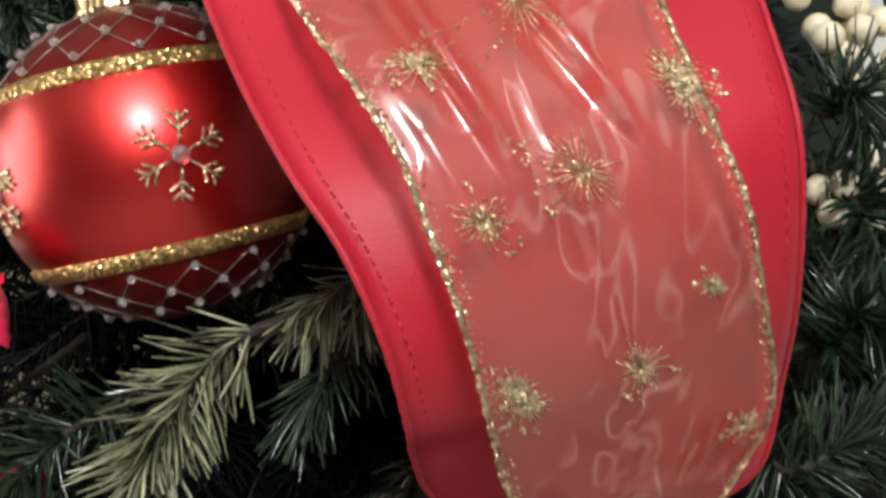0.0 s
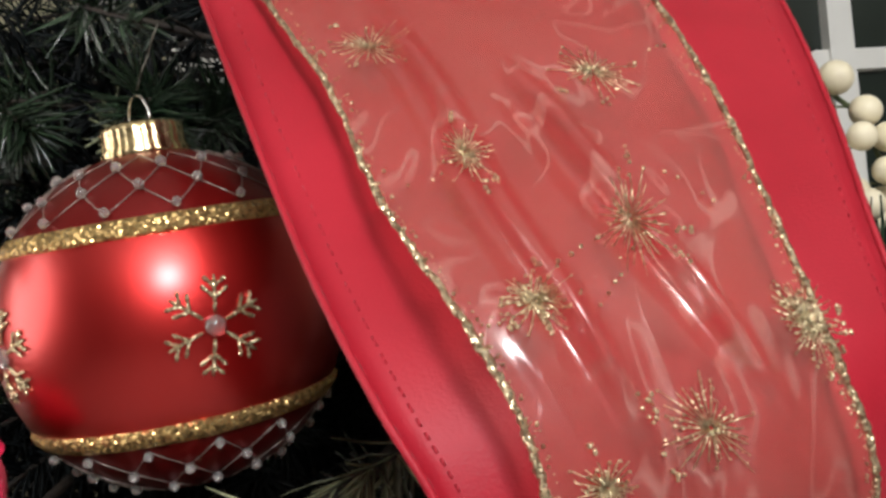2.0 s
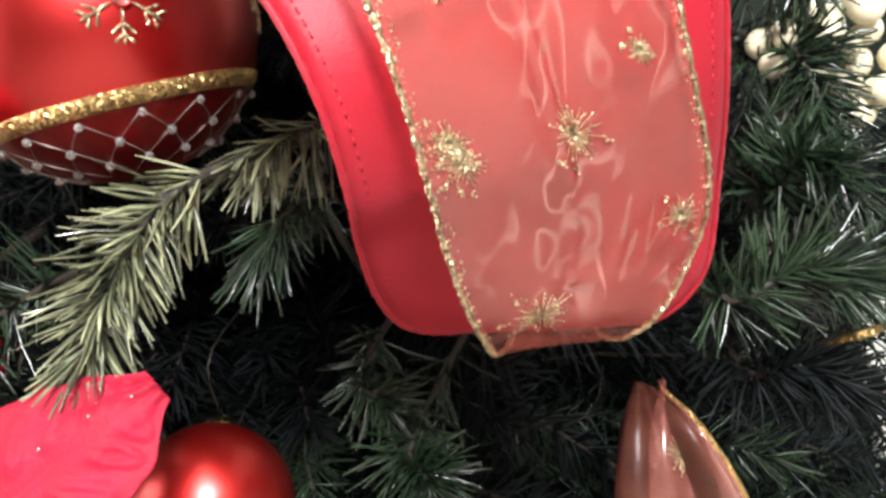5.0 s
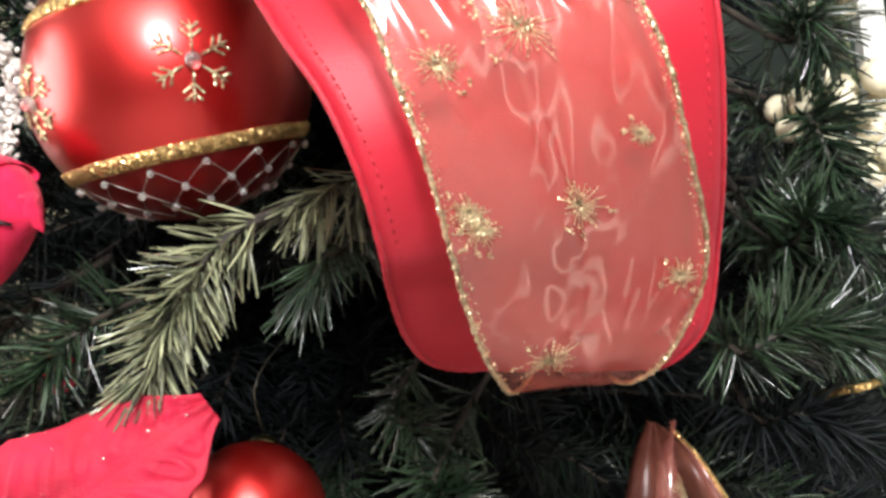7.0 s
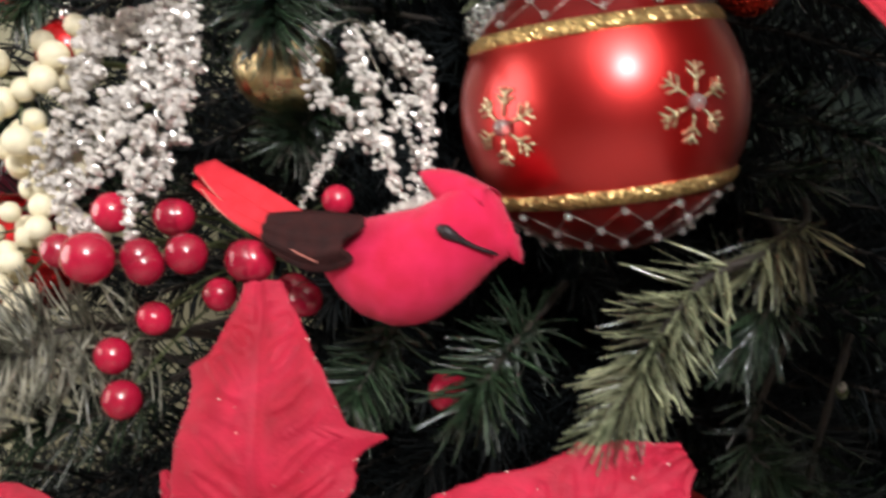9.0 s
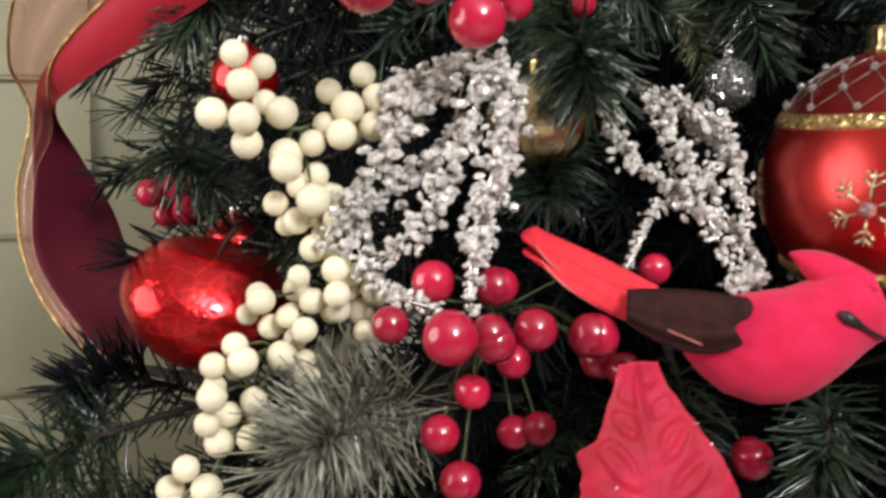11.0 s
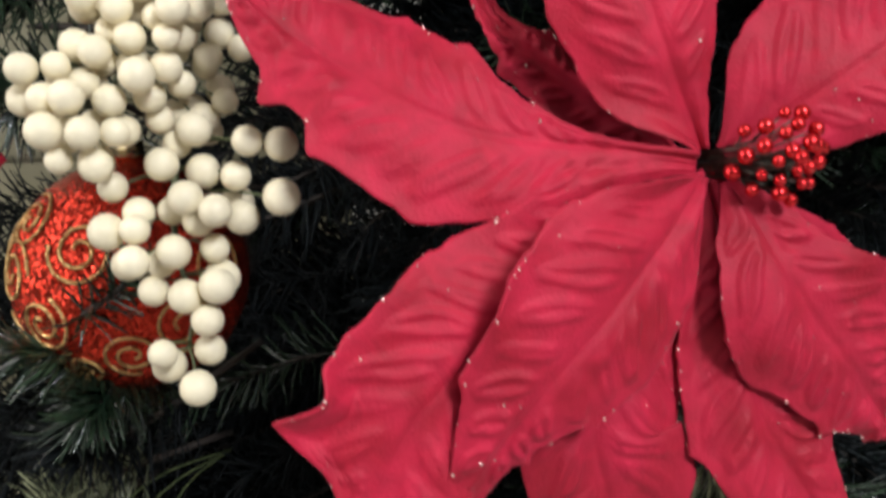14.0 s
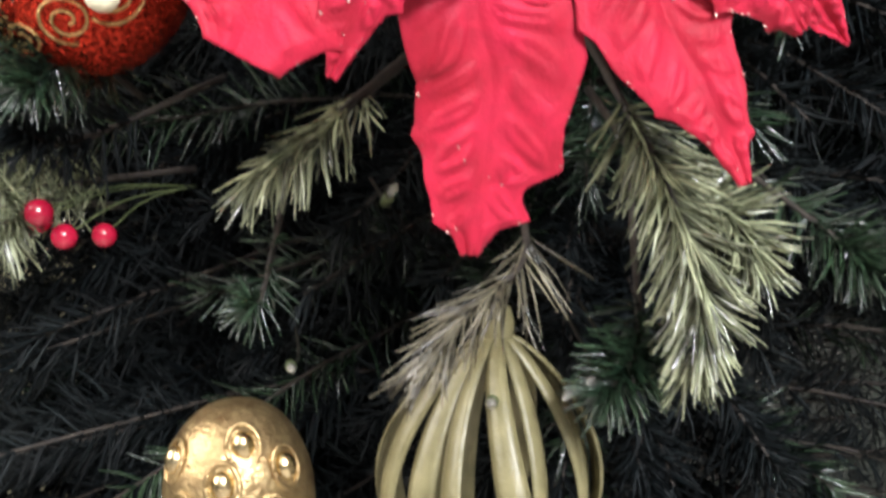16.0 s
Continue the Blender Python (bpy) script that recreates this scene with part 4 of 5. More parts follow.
def side_loop():
    ob = root("ribbon_loop", (-0.4200, 0.4700, 1.2628), "twisted red ribbon loop with gold wired edge, its lower part coloured as in shade", "ribbon")
    outer = [(-0.3668, 0.4200, 1.4675), (-0.4000, 0.4500, 1.4421), (-0.4478, 0.5000, 1.4072), (-0.4681, 0.5500, 1.3877), (-0.4695, 0.5500, 1.3484), (-0.4630, 0.5250, 1.3051), (-0.4313, 0.4900, 1.2675), (-0.4176, 0.4800, 1.2551)]
    inner = [(-0.3069, 0.4000, 1.4633), (-0.3455, 0.4300, 1.4389), (-0.4326, 0.5000, 1.3985), (-0.4603, 0.5600, 1.3876), (-0.4535, 0.5900, 1.3626), (-0.4347, 0.6000, 1.3236), (-0.4060, 0.5000, 1.2719), (-0.4029, 0.4800, 1.2587)]
    grid = strip(outer, inner, 70, 18, lambda u, v: 0.004 * math.sin(math.pi * v) * math.cos(4 * u))
    # upper rows in plain red, lower rows in the tone with painted shade
    part("velvet_ribbon", Mesh().sheet(grid[:30], 0.0009), ribbon_red, ob)
    part("ribbon_reverse", Mesh().sheet(grid[29:], 0.0009), ribbon_shaded, ob, "lower part of the ribbon, shade put into its colour")
    for j in (0, 17):
        part("hem", Mesh().tube([row[j] for row in grid[:30]], 0.0008, 6), ribbon_red, ob)
        part("hem", Mesh().tube([row[j] for row in grid[29:]], 0.0008, 6), ribbon_shaded, ob)
    wing = strip([(-0.4217, 0.4300, 1.4636), (-0.4502, 0.4600, 1.4432), (-0.4678, 0.5000, 1.4087), (-0.4655, 0.5300, 1.3838), (-0.4734, 0.5300, 1.3405), (-0.4644, 0.5100, 1.3019), (-0.4429, 0.4900, 1.2707), (-0.4184, 0.4750, 1.2542)],
                 [(-0.3660, 0.4170, 1.4615), (-0.3990, 0.4470, 1.4415), (-0.4467, 0.4970, 1.4068), (-0.4595, 0.5500, 1.3756), (-0.4688, 0.5460, 1.3480), (-0.4623, 0.5210, 1.3050), (-0.4307, 0.4860, 1.2677), (-0.4172, 0.4760, 1.2554)], 70, 12, lambda u, v: 0.002 * math.sin(11 * v + 3 * u))
    s_ob = part("sheer_ribbon", Mesh().sheet(wing, 0.0003), sheer, ob, "sheer organza ribbon")
    rg = random.Random(9)
    part("gold_edge", Mesh().tube([row[0] for row in wing], [0.0008 + 0.0004 * rg.random() for _ in wing], 6), gold_glitter, s_ob, "gold glitter edging")
    part("gold_edge", Mesh().tube([row[-1] for row in wing[:26]], [0.0008 + 0.0004 * rg.random() for _ in wing[:26]], 6), gold_glitter, s_ob, "gold glitter edging")


side_loop()


# poinsettia
STATIONS = (0.0, 0.15, 0.30, 0.45, 0.60, 0.75, 0.90, 1.0)


def lobe(u, at, length):
    """A tooth of a leaf's edge: a slow rise towards the tip, then a short fall."""
    d = (u - at) / length
    return max(0.0, 1 + d) ** 1.7 if d < 0 else max(0.0, 1 - d / 0.40) ** 1.2


def petal_mesh(spine, minus, plus, teeth_minus=(), teeth_plus=(), face=(0, -1, 0.1), bulge=0.004, cup=0.10, seed=0, roll=0.0, curl=None):
    """A broad velvet leaf along a spine; half widths in millimetres on its two sides, teeth as (place, millimetres, length),
    raised teardrop loops pressed into both halves; roll bends the tip forward, curl = (place, amount) folds an edge over."""
    rows, cols, grid = 132, 65, []
    fine = smooth_line(spine, 400)
    run = np.concatenate(([0.0], np.cumsum([(fine[i + 1] - fine[i]).length for i in range(399)])))
    line = [Vector([float(np.interp(run[-1] * i / (rows - 1), run, [p[k] for p in fine])) for k in range(3)]) for i in range(rows)]
    ph = random.Random(seed).random() * 6
    gone = 0.0
    for i in range(rows):
        u = i / (rows - 1)
        if i:
            gone += (line[i] - line[i - 1]).length
        axis = (line[min(i + 2, rows - 1)] - line[max(i - 2, 0)]).normalized()
        n = Vector(face)
        n = (n - axis * n.dot(axis)).normalized()
        side = axis.cross(n)
        half = []
        for k, (widths, teeth) in enumerate(((minus, teeth_minus), (plus, teeth_plus))):
            j = min(int(np.searchsorted(STATIONS, u, "right")) - 1, 6)
            f = (u - STATIONS[j]) / (STATIONS[j + 1] - STATIONS[j])
            p0, p1, p2, p3 = widths[max(j - 1, 0)], widths[j], widths[j + 1], widths[min(j + 2, 7)]
            w = p1 + 0.5 * f * (p2 - p0 + f * (2 * p0 - 5 * p1 + 4 * p2 - p3 + f * (3 * (p1 - p2) + p3 - p0)))
            w += sum(mm * lobe(u, at, ln) for at, mm, ln in teeth)
            ease = min(1.0, 8 * u) * min(1.0, 10 * (1 - u) + 0.15)
            w += (1.3 * noise.noise((u * 11, 5.0 * k + seed, 2.2)) + 0.8 * noise.noise((u * 31, 9.0 * k + seed, 0.7))) * ease
            half.append(max(w, 0.5) * 0.001)
        row = []
        for j in range(cols):
            v = 2 * j / (cols - 1) - 1
            k = 0 if v < 0 else 1
            x = v * half[k]
            ax, wide = abs(x), max(half[k], 0.004)
            vv = (ax / wide - 0.14) / 0.70
            h = bulge * math.sin(math.pi * u) - cup * ax * ax / 0.03
            if 0 < vv < 1 and 0.08 < u < 0.96:
                q = (gone - 0.75 * ax + 0.004 * noise.noise((gone * 60, 3.0 * k, seed))) / 0.0125 + 0.5 * k + 0.3 * math.sin(ph)
                fr = q - math.floor(q) - 0.5
                size = 0.75 + 0.5 * math.sin(4.7 * math.floor(q) + seed)
                ring = 0.31 * math.sqrt(1 - vv) * min(1.0, 0.35 + 1.6 * vv) * (0.55 + 0.45 * size)
                edge = math.exp(-((abs(fr) - ring) / 0.105) ** 2) + 0.45 * math.exp(-(fr / 0.09) ** 2) * (1 - vv)
                h += 0.0015 * edge * min(1.0, 5 * vv) * min(1.0, 5 * (1 - vv)) * min(1.0, 7 * (u - 0.08)) * (0.55 + 0.45 * size)
            h -= 0.0011 * math.exp(-(ax / 0.0016) ** 2) * (1 - 0.6 * u)
            h += 0.0026 * noise.noise((u * 4 + seed, v * 2.0, 0.5 * seed)) + 0.0016 * math.sin(15 * u + ph + 2 * k) * v * v
            h += roll * max(0.0, (u - 0.86) / 0.14) ** 2
            if curl and k == 1:
                bend = math.exp(-((u - curl[0]) / 0.07) ** 2) * max(0.0, (v - 0.55) / 0.45)
                h += curl[1] * bend
                x -= 0.45 * curl[1] * bend * bend
            row.append(line[i] + side * x + n * h)
        grid.append(row)
    return grid


def poinsettia():
    c = Vector((-0.1930, 0.2570, 1.1530))
    ob = root("poinsettia", c, "large red velvet poinsettia flower with beaded centre, set in the tree", "artificial flower")
    petals = [
        # spine past the centre, half widths on either side, teeth, facing, bulge, cup, how far back it starts
        ([(-0.2692, 0.268, 1.1664), (-0.3107, 0.285, 1.1904), (-0.3330, 0.291, 1.2110), (-0.3395, 0.294, 1.2315)],
         (3, 12, 24, 30, 24, 14, 5, 0.5), (3, 4, 12, 23, 27, 20, 5, 0.5), ((0.44, 3, 0.07), (0.60, 7, 0.09), (0.73, 9, 0.08)), ((0.45, 3, 0.1), (0.62, 3, 0.07)), (0.15, -1, 0.30), 0.004, 0.10, 0.000, 0.0, None),
        ([(-0.2135, 0.262, 1.2053), (-0.2162, 0.268, 1.2452), (-0.2161, 0.285, 1.2786)],
         (3, 20, 27, 30, 27, 21, 11, 6), (2, 10, 19, 30, 30, 22, 13, 7), ((0.79, 5, 0.06),), ((0.60, 12, 0.07),), (-0.10, -1, 0.10), 0.004, 0.12, 0.002, 0.006, None),
        ([(-0.1350, 0.252, 1.1900), (-0.0795, 0.262, 1.2235)],
         (3, 25, 32, 33, 28, 22, 15, 5), (3, 12, 20, 26, 27, 23, 16, 5), ((0.32, 5, 0.06), (0.80, 3, 0.08)), ((0.62, 4, 0.08),), (-0.15, -1, 0.15), 0.004, 0.12, 0.003, 0.0, None),
        ([(-0.1689, 0.246, 1.1093), (-0.1300, 0.252, 1.0616)],
         (3, 12, 18, 28, 28, 18, 9, 3), (3, 14, 24, 28, 23, 18, 9, 3), ((0.52, 4, 0.07), (0.80, 4, 0.06)), ((0.77, 4, 0.07), (0.93, 3, 0.05)), (0.10, -1, -0.10), 0.005, 0.10, -0.004, 0.0, None),
        ([(-0.1799, 0.251, 1.0770), (-0.1637, 0.248, 1.0459), (-0.1522, 0.241, 1.0147)],
         (2, 8, 16, 21, 21, 13, 7, 2), (2, 10, 20, 24, 23, 18, 6, 2), ((0.66, 4, 0.08), (0.90, 2, 0.05)), ((0.55, 3, 0.07), (0.78, 3, 0.06)), (0.10, -1, -0.10), 0.002, 0.12, 0.006, 0.0, None),
        ([(-0.2322, 0.252, 1.0817), (-0.2297, 0.255, 1.0474), (-0.2361, 0.262, 0.9924)],
         (3, 10, 20, 28, 30, 23, 13, 3), (3, 8, 16, 22, 24, 22, 15, 4), ((0.64, 2, 0.08), (0.82, 8, 0.09), (0.925, 8, 0.06)), ((0.78, 2, 0.06), (0.94, 4, 0.05)), (0.00, -1, -0.10), 0.002, 0.10, 0.009, 0.0, None),
        ([(-0.2373, 0.240, 1.1111), (-0.2628, 0.240, 1.0831), (-0.2786, 0.246, 1.0511)],
         (3, 14, 22, 26, 20, 10, 5, 1), (3, 18, 30, 33, 26, 17, 9, 2), ((0.62, 3, 0.06), (0.80, 4, 0.06)), ((0.70, 3, 0.07), (0.92, 4, 0.06)), (0.10, -1, -0.15), 0.005, 0.10, -0.002, 0.0, None),
        ([(-0.2600, 0.252, 1.1103), (-0.2890, 0.244, 1.0875), (-0.3060, 0.240, 1.0590)],
         (3, 12, 22, 25, 26, 27, 24, 14), (3, 14, 23, 28, 31, 30, 24, 9), ((0.90, 3, 0.05),), ((0.90, 13, 0.13), (0.80, 4, 0.10)), (-0.05, -1, -0.05), 0.004, 0.14, 0.007, 0.0, (0.84, 0.012)),
        ([(-0.2273, 0.287, 1.1778), (-0.2474, 0.295, 1.1951), (-0.2584, 0.300, 1.2124)],
         (2, 8, 13, 14, 12, 7, 4, 1), (2, 6, 9, 10, 9, 6, 4, 1), ((0.70, 3, 0.08),), ((0.66, 3, 0.08),), (0.00, -1, 0.20), 0.003, 0.12, 0.016, 0.0, None),
        ([(-0.1400, 0.276, 1.1000), (-0.0941, 0.290, 1.0574)],
         (3, 10, 17, 20, 18, 13, 6, 1), (3, 10, 17, 20, 18, 13, 6, 1), ((0.60, 4, 0.08), (0.80, 3, 0.06)), ((0.65, 4, 0.08),), (0.00, -1, 0.00), 0.003, 0.12, 0.014, 0.0, None)]
    for k, (spine, minus, plus, tm, tp, face, bulge, cup, back, roll, curl) in enumerate(petals):
        start = c + (Vector(spine[0]) - c).normalized() * 0.005 + Vector((0, back, 0))
        grid = petal_mesh([start] + spine, minus, plus, tm, tp, face, bulge, cup, k, roll, curl)
        pt = part("petal", Mesh().sheet(grid, 0.0010), velvet, ob)
        rg = random.Random(100 + k)
        specks = Mesh()
        for _ in range(34):
            i = rg.randrange(24, 128)
            j = rg.choice([0, 1, 63, 64, rg.randrange(65), rg.randrange(65)])
            specks.ball(grid[i][j] + Vector((0, -0.0006, 0)), 0.00025 + 0.0005 * rg.random() ** 2, 6, 4)
        part("glitter_specks", specks, spark_glitter, pt, "pale red glitter specks")
        tagged(pt.children[0], kind="stuff")
    stam = Mesh().ball((0, 0, 0), 0.0024, 12, 8).data("stamen", shiny_red)
    cc = Vector((-0.1790, 0.2380, 1.1560))
    rg = random.Random(3)
    for k in range(26):
        a, q = 2.4 * k, 0.0030 * math.sqrt(k)
        p = cc + Vector((q * math.cos(a) * 1.0, -0.006 + 0.02 * (q / 0.02) ** 2 + rg.uniform(-.002, .002), q * math.sin(a) * 0.95))
        piece("stamen", stam, p, ob, None, 0.7 + 0.4 * rg.random())
        part("wire", Mesh().tube([c + Vector((0.004 * math.cos(a), 0.004, 0.004 * math.sin(a))), (c + p) / 2 + Vector((0, -0.004, 0)), p], 0.0004, 4), wire_mat, ob)


poinsettia()
leaf = root("velvet_leaf", (-0.4845, 0.4500, 1.1361), "red velvet leaf tip poking out of the branches", "artificial flower")
part("petal", Mesh().sheet(petal_mesh([(-0.4904, 0.4600, 1.1224), (-0.4680, 0.4350, 1.1640), (-0.4442, 0.4100, 1.2056)], (3, 12, 20, 24, 22, 15, 7, 1), (3, 12, 20, 24, 22, 15, 7, 1), ((0.7, 4, 0.08),), ((0.6, 4, 0.08),), seed=17), 0.0010), velvet, leaf)


# berries
def berry_spray(name, label, centres, count, r, seed, mats, stem_line, group, spread=0.017, flat=0.6):
    ob = root(name, stem_line[0], label, "berry spray", group)
    part("stem", Mesh().tube(smooth_line(stem_line, 20), [0.0016 - 0.0009 * i / 19 for i in range(20)], 6), stem_green, ob)
    data = Mesh().ball((0, 0, 0), 1.0, 20, 12).data("berry", mats)
    rg = random.Random(seed)
    line = smooth_line(stem_line, 40)
    placed = []
    for c in centres:
        c = Vector(c)
        got, tries = 0, 0
        while got < count and tries < 900:
            tries += 1
            d = Vector((rg.gauss(0, 1), rg.gauss(0, 1) * flat, rg.gauss(0, 1)))
            if d.length > 1.9:
                continue
            p = c + d * spread * 0.62
            rr = r * rg.uniform(0.82, 1.12)
            if all((p - q).length > (rr + s) * 0.93 for q, s in placed):
                placed.append((p, rr))
                got += 1
    stalks = Mesh()
    for p, rr in placed:
        piece("berry", data, p, ob, (rg.random() * 6, rg.random() * 6, 0), rr)
        near = min(line, key=lambda q: (q - p).length + 0.6 * max(0, p.z - q.z))
        stalks.tube([near, near.lerp(p, 0.5) + Vector((0, 0.001, 0.002)), p], 0.0006, 4)
    tagged(part("twig", stalks, stem_green, ob), kind="stuff")
    return ob


berry_spray("berry_spray", "cream white berry spray hanging in clusters on green stalks",
            [(-0.3257, 0.3450, 1.3340), (-0.3127, 0.3450, 1.3251), (-0.3149, 0.3350, 1.3031), (-0.3041, 0.3400, 1.2973), (-0.3257, 0.3350, 1.2815), (-0.3526, 0.3350, 1.2743), (-0.3334, 0.3450, 1.2929), (-0.3486, 0.3350, 1.2544)],
            6, 0.0051, 21, white_berry, [(-0.27, 0.40, 1.37), (-0.3104, 0.3600, 1.3302), (-0.3126, 0.3520, 1.3002), (-0.3305, 0.3500, 1.2776), (-0.3502, 0.3500, 1.2492)], "cream berry sprays", 0.0105)
berry_spray("berry_spray", "cream white berry spray hanging in full clusters beside the poinsettia",
            [(-0.3629, 0.3250, 1.2294), (-0.3750, 0.3250, 1.2146), (-0.3580, 0.3200, 1.2140), (-0.3479, 0.3300, 1.2020), (-0.3815, 0.3200, 1.1940), (-0.3650, 0.3200, 1.1933), (-0.3951, 0.3200, 1.1814), (-0.3882, 0.3150, 1.1682), (-0.3536, 0.3350, 1.1779)],
            8, 0.0056, 22, white_berry, [(-0.3433, 0.3550, 1.2590), (-0.3608, 0.3450, 1.2266), (-0.3704, 0.3450, 1.2026), (-0.3889, 0.3350, 1.1737)], "cream berry sprays", 0.0125)
berry_spray("berry_spray", "cream white berry spray ending in small hanging clusters",
            [(-0.3616, 0.3200, 1.1621), (-0.3335, 0.3000, 1.1556), (-0.3775, 0.3150, 1.1424), (-0.3571, 0.3120, 1.1376), (-0.3674, 0.3150, 1.1278), (-0.3454, 0.3100, 1.1430), (-0.3528, 0.3120, 1.1173), (-0.3590, 0.3100, 1.0933)],
            4, 0.0060, 23, white_berry, [(-0.3581, 0.3500, 1.1832), (-0.3611, 0.3350, 1.1558), (-0.3626, 0.3300, 1.1278), (-0.3578, 0.3250, 1.1078), (-0.3594, 0.3180, 1.0935)], "cream berry sprays", 0.012)
berry_spray("berry_spray", "cream white berry spray above the crystal beads",
            [(-0.3445, 0.3350, 1.3791), (-0.3493, 0.3350, 1.3626), (-0.3400, 0.3350, 1.3674), (-0.3289, 0.3350, 1.3520), (-0.3118, 0.3350, 1.3655), (-0.3037, 0.3380, 1.3734), (-0.3163, 0.3350, 1.3395), (-0.3044, 0.3350, 1.3624)],
            3, 0.0056, 24, white_berry, [(-0.27, 0.40, 1.37), (-0.3045, 0.3500, 1.3689), (-0.3257, 0.3450, 1.3616), (-0.3473, 0.3450, 1.3702)], "cream berry sprays", 0.0085)
berry_spray("berry_spray", "cream white berry spray at the side of the ribbon",
            [(0.1470, 0.3700, 1.4127), (0.1603, 0.3700, 1.3979), (0.1562, 0.3700, 1.3822), (0.1625, 0.3700, 1.3668), (0.1736, 0.3700, 1.3728), (0.1739, 0.3700, 1.3557), (0.1642, 0.3550, 1.3134), (0.1800, 0.3550, 1.3154), (0.1838, 0.3550, 1.3028), (0.1689, 0.3550, 1.2996), (0.1794, 0.3550, 1.2793), (0.1493, 0.3550, 1.3024)],
            3, 0.0066, 25, white_berry, [(0.10, 0.50, 1.47), (0.1550, 0.39, 1.4200), (0.1750, 0.38, 1.3750), (0.1800, 0.37, 1.3400), (0.1850, 0.37, 1.2900)], "cream berry sprays", 0.011)


def red_berries(label, berries, base, group="red berries"):
    ob = root("red_berry_pick", base, label, "berry pick", group)
    data = Mesh().ball((0, 0, 0), 1.0, 28, 16).data("berry", red_berry)
    wires = Mesh()
    for k, (p, r) in enumerate(berries):
        p = Vector(p)
        piece("berry", data, p, ob, (k, 2 * k, 0), r)
        b = Vector(base)
        wires.tube(smooth_line([b, b.lerp(p, 0.6) + Vector((0, 0.008, 0.006)), p], 8), 0.0006, 5)
    tagged(part("wiring", wires, stem_green, ob), kind="stuff")


red_berries("glossy red berry pick behind the red bird",
            [((-0.2777, 0.2870, 1.2902), 0.0092), ((-0.2610, 0.2950, 1.2869), 0.0072), ((-0.2465, 0.2970, 1.2905), 0.0076), ((-0.2258, 0.3000, 1.2875), 0.0080), ((-0.2565, 0.3150, 1.3039), 0.0072), ((-0.2788, 0.3150, 1.3061), 0.0078), ((-0.2952, 0.3050, 1.2926), 0.0066), ((-0.2545, 0.3150, 1.3041), 0.0066), ((-0.2626, 0.2950, 1.2898), 0.0070),
             ((-0.2647, 0.3160, 1.2661), 0.0066), ((-0.2779, 0.3080, 1.2534), 0.0070), ((-0.2722, 0.3000, 1.2386), 0.0073), ((-0.2077, 0.3150, 1.2721), 0.0068), ((-0.1951, 0.3180, 1.3088), 0.0060), ((-0.2321, 0.3450, 1.2441), 0.0070), ((-0.2409, 0.3500, 1.2418), 0.0070), ((-0.2446, 0.3350, 1.2732), 0.0068), ((-0.2234, 0.3000, 1.2874), 0.0078), ((-0.2139, 0.3250, 1.2745), 0.0075)],
            (-0.235, 0.40, 1.285))
red_berries("glossy red berry pick above the crystal beads",
            [((-0.3033, 0.2900, 1.4049), 0.0112), ((-0.2677, 0.2900, 1.3930), 0.0095), ((-0.2649, 0.2900, 1.4075), 0.0090), ((-0.2528, 0.3000, 1.4011), 0.0062), ((-0.2830, 0.3000, 1.4098), 0.0100), ((-0.2194, 0.3300, 1.4082), 0.0055), ((-0.2450, 0.3000, 1.4159), 0.0075), ((-0.2920, 0.3100, 1.4201), 0.009)],
            (-0.25, 0.42, 1.44))
red_berries("dark red berry pick near the wall side",
            [((-0.4000, 0.5000, 1.3397), 0.0075), ((-0.3856, 0.5000, 1.3429), 0.0085), ((-0.3800, 0.4900, 1.3306), 0.008), ((-0.3748, 0.5000, 1.3446), 0.008), ((-0.3931, 0.5100, 1.3285), 0.007)],
            (-0.36, 0.54, 1.33))
red_berries("small dark red berries low in the branches",
            [((-0.4153, 0.4000, 0.9929), 0.0066), ((-0.4084, 0.4100, 0.9798), 0.0062), ((-0.3927, 0.4200, 0.9778), 0.006), ((-0.4186, 0.4100, 0.9882), 0.006)],
            (-0.36, 0.50, 0.99))
red_berries("single red berry in the branches", [((-0.1546, 0.3200, 1.2351), 0.0085)], (-0.13, 0.42, 1.24))


# crystal bead sprays
def crystal_spray(base, strands, seed, label):
    ob = root("crystal_spray", base, label, "bead spray", "crystal sprays")
    rg = random.Random(seed)
    ico = bmesh.new()
    bmesh.ops.create_icosphere(ico, subdivisions=1, radius=1)
    iv, jf = [v.co.copy() for v in ico.verts], [tuple(v.index for v in f.verts) for f in ico.faces]
    ico.free()
    for line, r in strands:
        beads = Mesh()
        pts = smooth_line([base] + line, 46)
        for i, p in enumerate(pts[6:]):
            u = i / 39
            fat = r * (0.42 + 0.45 * math.sin(math.pi * min(1, 0.15 + u * 0.8)))
            for q in range(4):
                off = Vector((rg.gauss(0, 1), rg.gauss(0, 1) * 0.8, rg.gauss(0, 1))) * fat * 0.78
                s = fat * rg.uniform(0.36, 0.70)
                turn = Euler((rg.random() * 6, rg.random() * 6, rg.random() * 6)).to_matrix()
                beads.add([p + off + turn @ Vector((v.x, v.y * 0.8, v.z * 1.6)) * s for v in iv], jf)
        st = part("strand", Mesh().tube(pts, 0.0006, 5), silver_metal, ob)
        part("beading", beads, crystal, st, "clear faceted beads", smooth=False)
        tagged(st.children[0], kind="stuff")
    return ob


